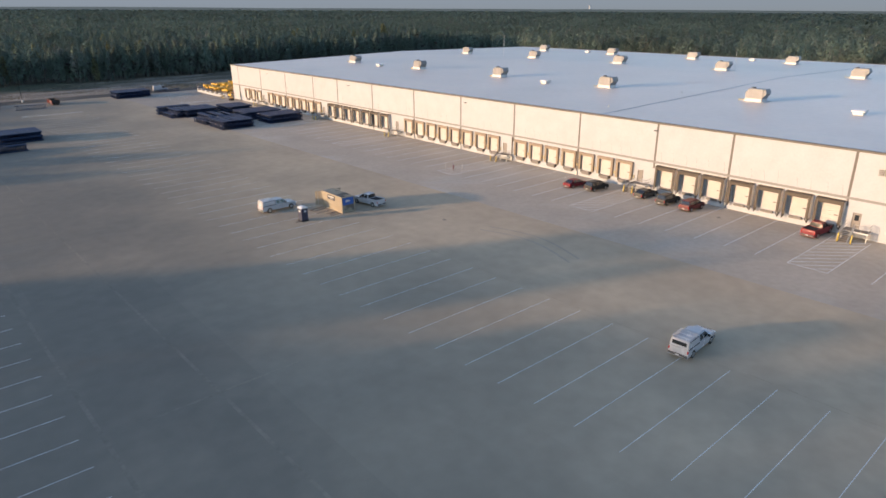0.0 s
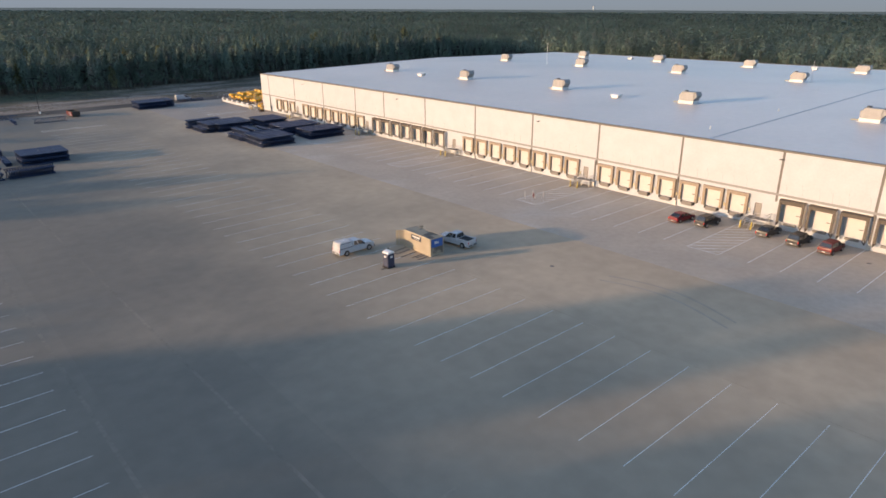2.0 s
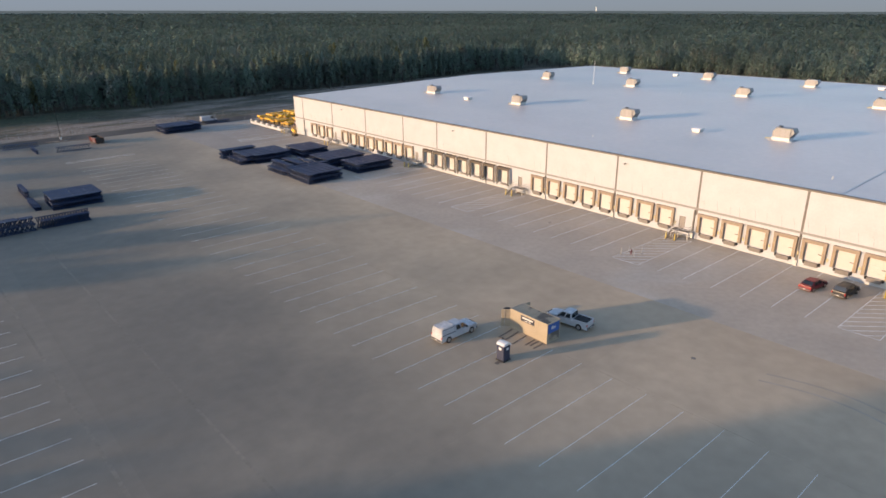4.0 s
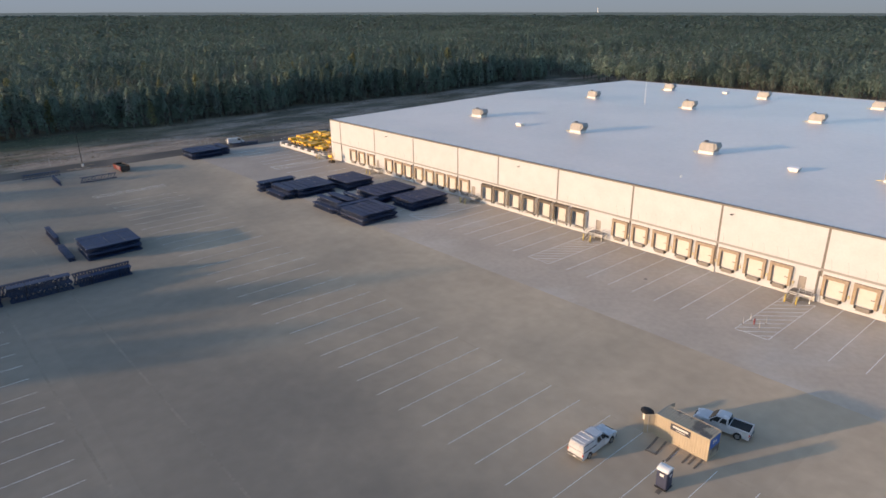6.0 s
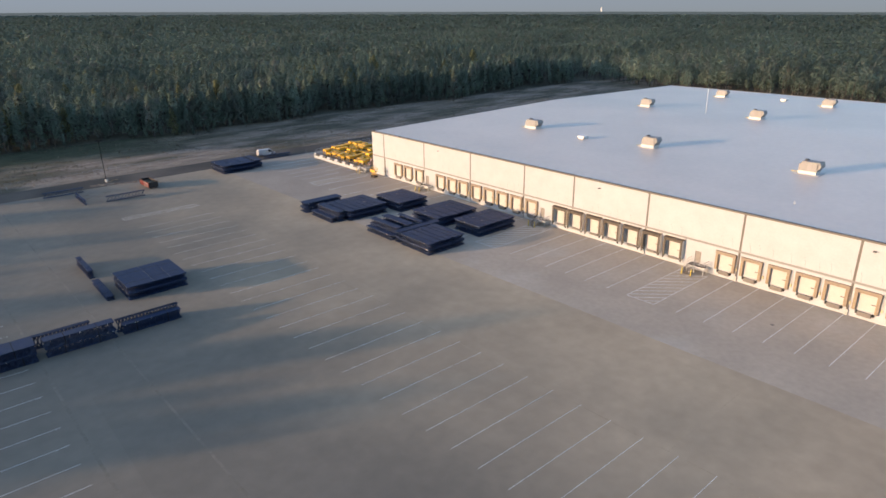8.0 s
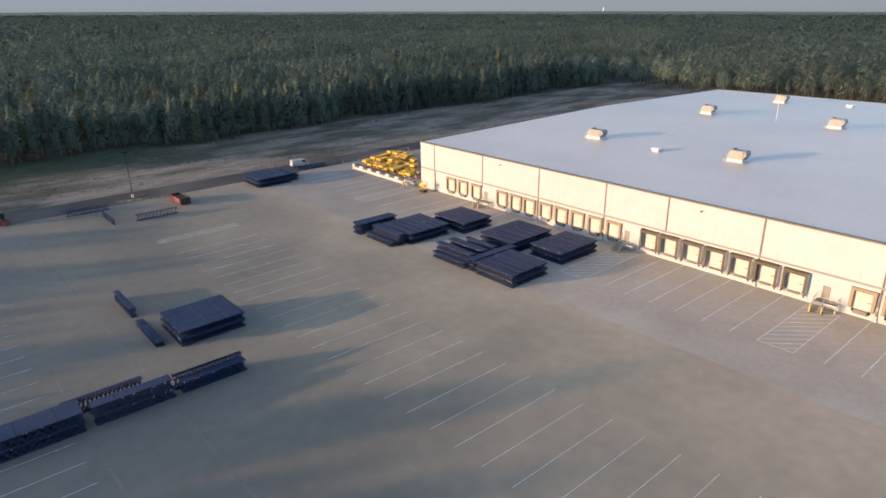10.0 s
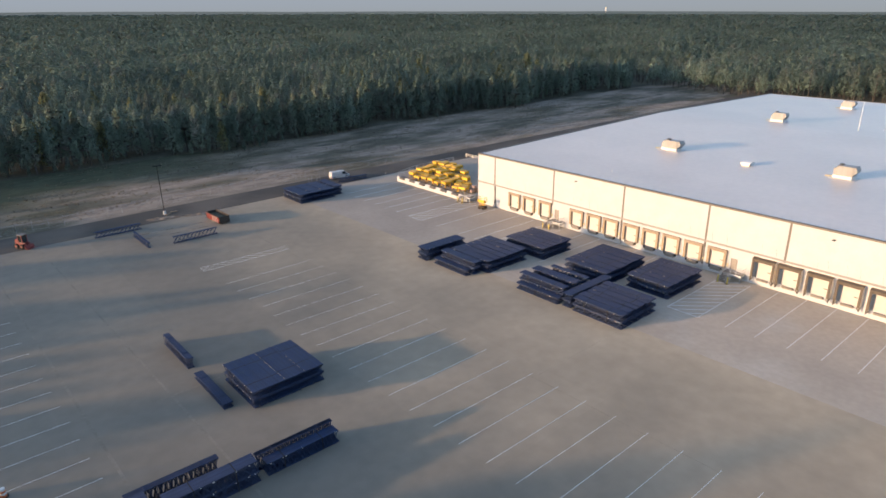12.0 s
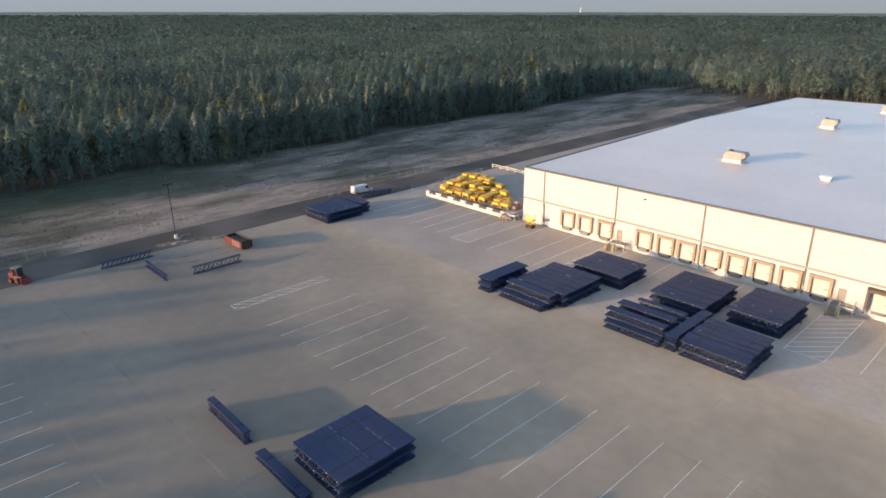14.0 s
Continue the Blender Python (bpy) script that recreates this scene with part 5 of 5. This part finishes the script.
# pale wheel track through the verge
bm = bmesh.new()
rows = []
for k in range(101):
    x = 96 + k * 4.0
    yc = 327.5 - 0.03 * x + 3.0 * math.sin(x * 0.021) + 0.8 * noise.noise((x * 0.05, 3, 0))
    half = 0.9 + 0.9 * noise.noise((x * 0.07, 9, 0))
    rows.append([bm.verts.new((x, yc - half - 0.5, -0.044)), bm.verts.new((x, yc + half + 0.5, -0.044))])
for a, b in zip(rows, rows[1:]):
    bm.faces.new((a[0], b[0], b[1], a[1]))
tagged(part("dirt_track", bm, M_TRACK), "pale sandy wheel track through the verge", "track", "", "structure")

# double guard rail beyond the platform
gr = thing("guard_rail", 127.6, 244.0, 0, -2.5, "pale double guard rail beyond the platform", "guard rail")
for k in range(12):
    part("post", boxes((-0.08, 0.08, k * 3.0 - 0.08, k * 3.0 + 0.08, -0.1, 1.25)), M_STEEL, gr)
for z in (0.55, 1.05):
    part("rail", boxes((-0.14, -0.08, -0.3, 33.3, z, z + 0.14)), M_STEEL, gr)

# tyre marks, painted pole shadows and drain covers
def tyre_mark(pts, material=M_TYRE, label="faint dark tyre mark across the concrete"):
    bm = bmesh.new()
    rows = []
    for k, p in enumerate(pts):
        a, b = Vector(pts[max(0, k - 1)]), Vector(pts[min(len(pts) - 1, k + 1)])
        n = Vector((-(b - a).y, (b - a).x)).normalized() * 0.16
        rows.append([bm.verts.new((p[0] + n.x, p[1] + n.y, 0.004)), bm.verts.new((p[0] - n.x, p[1] - n.y, 0.004))])
    for r, s in zip(rows, rows[1:]):
        bm.faces.new((r[0], s[0], s[1], r[1]))
    tagged(part("tyre_mark", bm, material), label, "tyre mark", "", "structure")


for off in (0.0, 1.9):
    # dark strips that paint pole shadows onto the concrete
    tyre_mark([(27 + k * 1.7, 265.8 + off * 1.9 - 0.05 * k) for k in range(9)], M_MUD_SHADOW, "dark strip painted for a pole shadow beside the dump container")
    tyre_mark([(60.2 + off + 1.8 * math.sin(k * 0.35), 70 - 1.7 * k) for k in range(11)])
# spilled earth along the yard edge by the lamp pole
bm = bmesh.new()
grid = []
for i in range(31):
    row = []
    for j in range(9):
        u, v = i / 30, j / 8
        x, y = 31.5 + 14 * u, 279.2 - 4.6 * u + (v - 0.5) * (2.6 + 1.3 * noise.noise((u * 5, 2, 0)))
        edge = max(0.0, min(1.0, 4 * v * (1 - v))) * min(1.0, 8 * u, 8 * (1 - u))
        row.append(bm.verts.new((x, y, -0.03 + edge * (0.16 + 0.22 * noise.noise((x * 0.9, y * 0.9, 5))))))
    grid.append(row)
for i in range(30):
    for j in range(8):
        bm.faces.new((grid[i][j], grid[i + 1][j], grid[i + 1][j + 1], grid[i][j + 1]))
tagged(part("earth_spill", bm, M_MUD_SHADOW), "spilled brown earth along the yard edge", "earth", "", "structure")
dc = None
for x, y in ((85.4, 120.4), (59.3, 77.0), (91.4, 49.5), (16.9, 220.8)):
    if dc is None:
        dc = thing("drain_cover", x, y, 0, 0, "dark round drain cover in the concrete", "drain cover", "drain covers")
        part("plate", tube([(0, 0, 0.0), (0, 0, 0.012)], r=0.22, sides=16), M_LEVEL, dc)
        part("rim", tube([(0, 0, 0.0), (0, 0, 0.008)], r=0.27, sides=16), M_BRACKET, dc)
    else:
        copy_thing(dc, pose(x, y, 0))

td = thing("traffic_drum", -7.8, 196.2, 0, 0, "orange and white striped traffic drum on the concrete", "traffic drum")
M_ORANGE = paint("drum_orange", (0.55, 0.13, 0.03), 0.5, vary=0.05)
for k in range(4):
    part("band", tube([(0, 0, 0.1 + k * 0.23), (0, 0, 0.33 + k * 0.23)], r=0.29 - 0.015 * k, sides=14), M_ORANGE if k % 2 == 0 else M_STRAP, td)
part("base", tube([(0, 0, 0), (0, 0, 0.1)], r=0.42, sides=14), M_RUBBER, td)

# ---- woods ----
nrng = np.random.default_rng(3)


def leaf_cloud(centres, size, radii, count, rs, three=False, tops=False, up=0.45):
    """Random small leaves spread through pointed crowns: arrays of corners and faces. tops: only the upper crown, where the rest is hidden."""
    n = len(centres)
    v = rs.normal(size=(n, count, 3))
    v /= np.linalg.norm(v, axis=2, keepdims=True) + 1e-9
    v *= rs.uniform(0.62, 1.0, (n, count, 1)) ** 0.6
    if tops:
        v[:, :, 2] = np.where(v[:, :, 2] < -0.35, -v[:, :, 2], v[:, :, 2])
    # crowns are narrower at the top, some more than others
    taper = 1.0 - rs.uniform(0.45, 0.9, (n, 1, 1)) * np.clip(v[:, :, 2:3], 0, 1)
    p = np.concatenate([v[:, :, :2] * taper, v[:, :, 2:3]], axis=2) * radii[:, None, :] + centres[:, None, :]
    # clumps face outwards, roughly, so that the crowns read as round
    out = v / (np.linalg.norm(v, axis=2, keepdims=True) + 1e-9) + rs.normal(size=(n, count, 3)) * 0.32
    out[:, :, 2] += 0.45
    a = np.cross(out, rs.normal(size=(n, count, 3)))
    a /= np.linalg.norm(a, axis=2, keepdims=True) + 1e-9
    b = np.cross(out, a)
    b /= np.linalg.norm(b, axis=2, keepdims=True) + 1e-9
    s = (size[:, None, None] * rs.uniform(0.6, 1.3, (n, count, 1)))
    a, b = a * s, b * s * 0.75
    soft = v / (np.linalg.norm(v, axis=2, keepdims=True) + 1e-9) + rs.normal(size=(n, count, 3)) * 0.07
    soft[:, :, 2] += up
    soft = (soft / np.linalg.norm(soft, axis=2, keepdims=True)).reshape(-1, 3)
    if three:
        q = np.stack([p - a - b * 0.9, p + a * 1.25 - b * 0.3, p + b * 1.3 - a * 0.2], axis=2).reshape(-1, 3)
        return q, np.arange(len(q)).reshape(-1, 3), np.repeat(soft, 3, axis=0)
    q = np.stack([p - a - b * 0.6, p + a * 0.7 - b, p + a + b * 0.7, p - a * 0.6 + b], axis=2).reshape(-1, 3)
    f = np.arange(len(q)).reshape(-1, 4)
    return q, f, np.repeat(soft, 4, axis=0)


def leaf_mesh(name, q, f, normals, material):
    """The clumps shade together as one soft crown, by normals that point out of the tree."""
    me = raw_mesh(name, q, f, material)
    me.polygons.foreach_set("use_smooth", np.ones(len(f), dtype=bool))
    me.normals_split_custom_set_from_vertices(normals)
    return me


def wood_stuff(name, pts, heights, leaves, leaf_size, label, trunks, material=None, tops=True, up=0.45):
    """Many trees in one object: crowns of small leaf clumps, and tapered trunks where they show."""
    pts, heights = np.asarray(pts), np.asarray(heights)
    n = len(pts)
    wide = nrng.uniform(0.14, 0.235, n)
    rad = np.stack([heights * wide, heights * wide * nrng.uniform(0.85, 1.15, n), heights * nrng.uniform(0.34, 0.44, n)], axis=1)
    foot = land_z(pts[:, 0], pts[:, 1])
    c = np.concatenate([pts, (foot + heights * 0.57)[:, None]], axis=1)
    q, f, nm = leaf_cloud(c, heights * leaf_size, rad, leaves, nrng, True, tops, up)
    ob = new(name, leaf_mesh(name, q, f, nm, material or M_LEAF))
    tagged(ob, label, "woods", "", "stuff")
    if trunks:
        k = 4
        ang = np.arange(k) * math.tau / k
        ring = np.stack([np.cos(ang), np.sin(ang), np.zeros(k)], axis=1)
        lo = pts[:, None, :].repeat(k, 1)
        base = np.concatenate([lo, np.repeat(foot[:, None, None], k, 1)], axis=2) + ring * 0.2
        top = np.concatenate([lo, np.repeat((foot + heights * 0.9)[:, None, None], k, 1)], axis=2) + ring * 0.04
        v = np.concatenate([base, top], axis=1).reshape(-1, 3)
        idx = np.arange(n)[:, None, None] * 2 * k
        fa = np.array([[j, (j + 1) % k, k + (j + 1) % k, k + j] for j in range(k)])[None] + idx
        tr = new("trunks", raw_mesh("trunks", v, fa.reshape(-1, 4), M_BARK))
        tr.parent = ob
    return ob


def wood_edge(x):
    """How far north the open strip reaches at x."""
    return 347 + 5 * np.sin(x * 0.05) + 4 * np.sin(x * 0.13 + 1) + np.where(x > 150, 0.04 * (x - 150), 0)


def scatter(x0, x1, y0, y1, step, keep):
    gx, gy = np.meshgrid(np.arange(x0, x1, step), np.arange(y0, y1, step))
    p = np.stack([gx.ravel(), gy.ravel()], axis=1) + nrng.uniform(-0.48, 0.48, (gx.size, 2)) * step
    return p[keep(p)]


def seen_side(p):
    """Inside the wedge that the walk looks over."""
    r = p - np.array([-10.0, 0.0])
    az = np.degrees(np.arctan2(r[:, 0], r[:, 1]))
    return (az > -8) & (az < 80)


def wooded(p):
    """True where trees grow: north of the verge, and east of the open ground behind the warehouse."""
    return (p[:, 1] > wood_edge(p[:, 0]) + 3) | (p[:, 0] > 335 + 6 * np.sin(p[:, 1] * 0.06))


def heights_at(p, lo, hi):
    """Tree heights that swell and sink in broad patches."""
    swell = np.sin(p[:, 0] * 0.021 + 1.3 * np.sin(p[:, 1] * 0.017)) * np.sin(p[:, 1] * 0.026 + 0.7)
    return nrng.uniform(lo, hi, len(p)) * (1 + 0.14 * swell)


def tree(seed, h, leaf):
    """One tree with its base at the origin: tapered trunk, limbs, and a crown of small leaf clumps."""
    rs, r2 = np.random.default_rng(seed), random.Random(seed)
    d = thing("tree", label="tall pine at the edge of the woods" if leaf is M_LEAF else "yellowing tree among the pines", category="tree", group="trees at the wood's edge")
    # trunk with its limbs drawn out of it, one connected mesh
    bm = bmesh.new()
    rings = []
    levels = 9
    for k in range(levels):
        z, r = -0.3 + (0.93 * h + 0.3) * k / (levels - 1), 0.24 * (1 - 0.8 * k / (levels - 1))
        cx, cy = r2.uniform(-0.12, 0.12), r2.uniform(-0.12, 0.12)
        rings.append([bm.verts.new((cx + r * math.cos(j * math.tau / 6), cy + r * math.sin(j * math.tau / 6), z)) for j in range(6)])
    sides = [bm.faces.new((a[j], a[(j + 1) % 6], b[(j + 1) % 6], b[j])) for a, b in zip(rings, rings[1:]) for j in range(6)]
    bm.faces.new(rings[-1])
    limbs = [f for k, f in enumerate(sides) if k // 6 >= 2 and r2.random() < 0.3]
    for f in bmesh.ops.extrude_discrete_faces(bm, faces=limbs)["faces"]:
        c = f.calc_center_median()
        out = Vector((c.x, c.y, 0)).normalized() * (1.1 - 0.8 * c.z / h) * h * 0.17 * r2.uniform(0.7, 1.1)
        for v in f.verts:
            v.co = c + (v.co - c) * 0.06 + out + Vector((0, 0, out.length * 0.3))
    part("trunk", bm, M_BARK, d)
    # the crown narrows upwards: lobes nearer the stem and smaller with height
    lobes = 17
    high = np.array([0.24 + 0.68 * k / (lobes - 1) for k in range(lobes)])
    slim = 1.24 - high
    turn = rs.uniform(0, math.tau, lobes)
    reach = rs.uniform(0.25, 1.0, lobes) * 0.14 * h * slim
    cs = np.stack([reach * np.cos(turn), reach * np.sin(turn), h * high], axis=1)
    wide = h * (0.050 + 0.090 * slim) * rs.uniform(0.75, 1.2, lobes)
    q, f, nm = leaf_cloud(cs, np.full(lobes, 0.0165 * h), np.stack([wide, wide, wide * 1.35], axis=1), 84, rs, up=0.95)
    crown = new("crown", leaf_mesh("crown", q, f, nm, leaf))
    crown.parent = d
    return d


kinds = [tree(40 + k, 14.5 + 0.7 * (k % 3), M_LEAF) for k in range(6)] + [tree(60 + k, 14.0, M_LEAFPALE) for k in range(2)]
used = set()
rng = random.Random(77)


def plant(k, x, y, s):
    m = pose(x, y, float(land_z(x, y)) + 0.02, 0, 0, rng.uniform(0, 360))
    if k in used:
        ob = copy_thing(kinds[k], m)
    else:
        used.add(k)
        ob = kinds[k]
        ob.matrix_basis = m
    ob.scale = (s, s, s * rng.uniform(0.9, 1.1))


x = -8.0
while x < 330:
    for row in range(3):
        plant(rng.randrange(6) if rng.random() > 0.02 else 6 + rng.randrange(2), x + rng.uniform(-1.8, 1.8), float(wood_edge(np.array(x))) + 0.5 + row * 3.6 + rng.uniform(-1.6, 1.6), rng.uniform(0.6, 1.2))
    plant(rng.randrange(6), x + rng.uniform(-2.4, 2.4), float(wood_edge(np.array(x))) - 1.5 + rng.uniform(-1.5, 2.0), rng.uniform(0.22, 0.48))
    x += rng.uniform(5.0, 6.4)
for x, y, s in ((24, 352, 1.0), (107, 372, 1.2), (168, 392, 1.15), (262, 372, 1.35), (60, 380, 1.0), (225, 420, 1.2), (40, 420, 1.1)):
    plant(6 + rng.randrange(2), x, y, s * 1.1)

near = scatter(-20, 420, 340, 470, 4.8, lambda p: (p[:, 1] > wood_edge(p[:, 0]) + 4) & seen_side(p))
autumn = nrng.random(len(near)) < 0.03
wood_stuff("woods_near", near[~autumn], heights_at(near[~autumn], 8, 20), 300, 0.0195, "dense green pine woods beyond the fence", True, None, True, 0.9)
wood_stuff("woods_yellowing", near[autumn], heights_at(near[autumn], 9, 19), 300, 0.0195, "scattered yellowing trees among the pines", True, M_LEAFPALE, True, 0.9)
east = scatter(330, 470, 20, 352, 5.2, lambda p: wooded(p) & (p[:, 1] < wood_edge(p[:, 0]) + 11))
wood_stuff("woods_east", east, heights_at(east, 8.5, 20), 150, 0.029, "dense green pine woods behind the warehouse", True, None, False)
mid = scatter(-60, 1000, 60, 900, 5.4, lambda p: ((p[:, 1] > 470) | ((p[:, 0] > 420) & (p[:, 1] > wood_edge(p[:, 0]) + 11)) | ((p[:, 0] > 470) & (p[:, 1] < wood_edge(p[:, 0]) + 11))) & seen_side(p))
wood_stuff("woods_middle", mid, heights_at(mid, 9, 19), 44, 0.046, "dense dull green woods in the middle distance", False, None, True, 0.8)
far = scatter(-150, 4300, 100, 4300, 12.0, lambda p: ((p[:, 1] > 900) | (p[:, 0] > 1000)) & seen_side(p) & (np.hypot(p[:, 0], p[:, 1]) < 2100))
wood_stuff("woods_far", far, heights_at(far, 11, 20), 14, 0.125, "dull green woods towards the horizon", False, None, True, 1.8)

horizon = scatter(-150, 4300, 100, 4300, 17.0, lambda p: (np.hypot(p[:, 0], p[:, 1]) >= 2100) & seen_side(p) & (np.hypot(p[:, 0], p[:, 1]) < 3480))
wood_stuff("woods_horizon", horizon, heights_at(horizon, 12, 20), 10, 0.22, "hazy woods along the horizon", False, None, True, 2.2)

# a white stack with steam far out on the horizon
st_far = thing("far_tower", 3624, 2740, float(land_z(3624, 2740)), 0, "small white tower far off above the woods", "tower")
bm = bmesh.new()
prev = None
for z, r in ((0, 4.5), (30, 3.6), (42, 3.0), (50, 3.8)):
    ring_ = [bm.verts.new((r * math.cos(k * math.tau / 14), r * math.sin(k * math.tau / 14), z)) for k in range(14)]
    if prev:
        for k in range(14):
            bm.faces.new((prev[k], prev[(k + 1) % 14], ring_[(k + 1) % 14], ring_[k]))
    prev = ring_
bm.faces.new(prev)
part("shell", bm, M_WHITEPLASTIC, st_far)
part("rim", tube([(0, 0, 49.0), (0, 0, 51.0)], r=4.1, sides=14), M_CURB, st_far)


def west_height(c):
    """Tree heights along the unseen western wood, by the sun's line that they stand on: tall groups to shade the yard,
    with lower growth between.
    """
    h = np.where(c < 91, 14.0, np.where(c < 185, 14.8, np.where(c < 300, 16.2, 17.5)))
    for lo, hi, tall in ((-140, 44, 24.6), (44, 63, 24.2), (63, 73, 19.0), (73, 89, 27.0), (155, 162, 20.0), (162, 171, 17.2), (171, 179, 22.3), (199, 206, 19.0), (233, 245, 20.6), (258, 268, 20.6), (284, 300, 19.5)):
        h = np.where((c > lo) & (c < hi), tall, h)
    return h + 0.6 * np.sin(c * 0.31) + 0.5 * np.sin(c * 0.11 + 2)


# wood added out of view, so that its shadows fall across the yard
west = scatter(-142, -107, -130, 520, 3.6, lambda p: p[:, 0] < 1e9)
wood_stuff("woods_west", west, west_height(west[:, 1] + 0.45 * west[:, 0]) * nrng.uniform(0.86, 1.04, len(west)), 90, 0.05, "unseen pine woods added to cast tree shadows on the yard", True, None, False)


# ---- tufts on the verge ----
tp = np.stack([nrng.uniform(-60, 300, 24000), nrng.uniform(290, 348, 24000)], axis=1)
patchy = np.sin(tp[:, 0] * 0.11 + 2 * np.sin(tp[:, 1] * 0.21)) * np.sin(tp[:, 1] * 0.34 + tp[:, 0] * 0.03)
tp = tp[patchy + nrng.uniform(-0.8, 0.8, len(tp)) > 0.25]
n = len(tp)
tr = nrng.uniform(0.10, 0.27, n)
q, f, nm = leaf_cloud(np.concatenate([tp, np.full((n, 1), 0.05)], axis=1), tr * 0.55, np.stack([tr * 1.5, tr * 0.8, tr * 0.7], axis=1), 6, nrng, True)
tagged(new("grass_tufts", leaf_mesh("grass_tufts", q, f, nm, M_TUFT)), "rough dry grass and brush tufts on bare earth", "grass", "", "stuff")
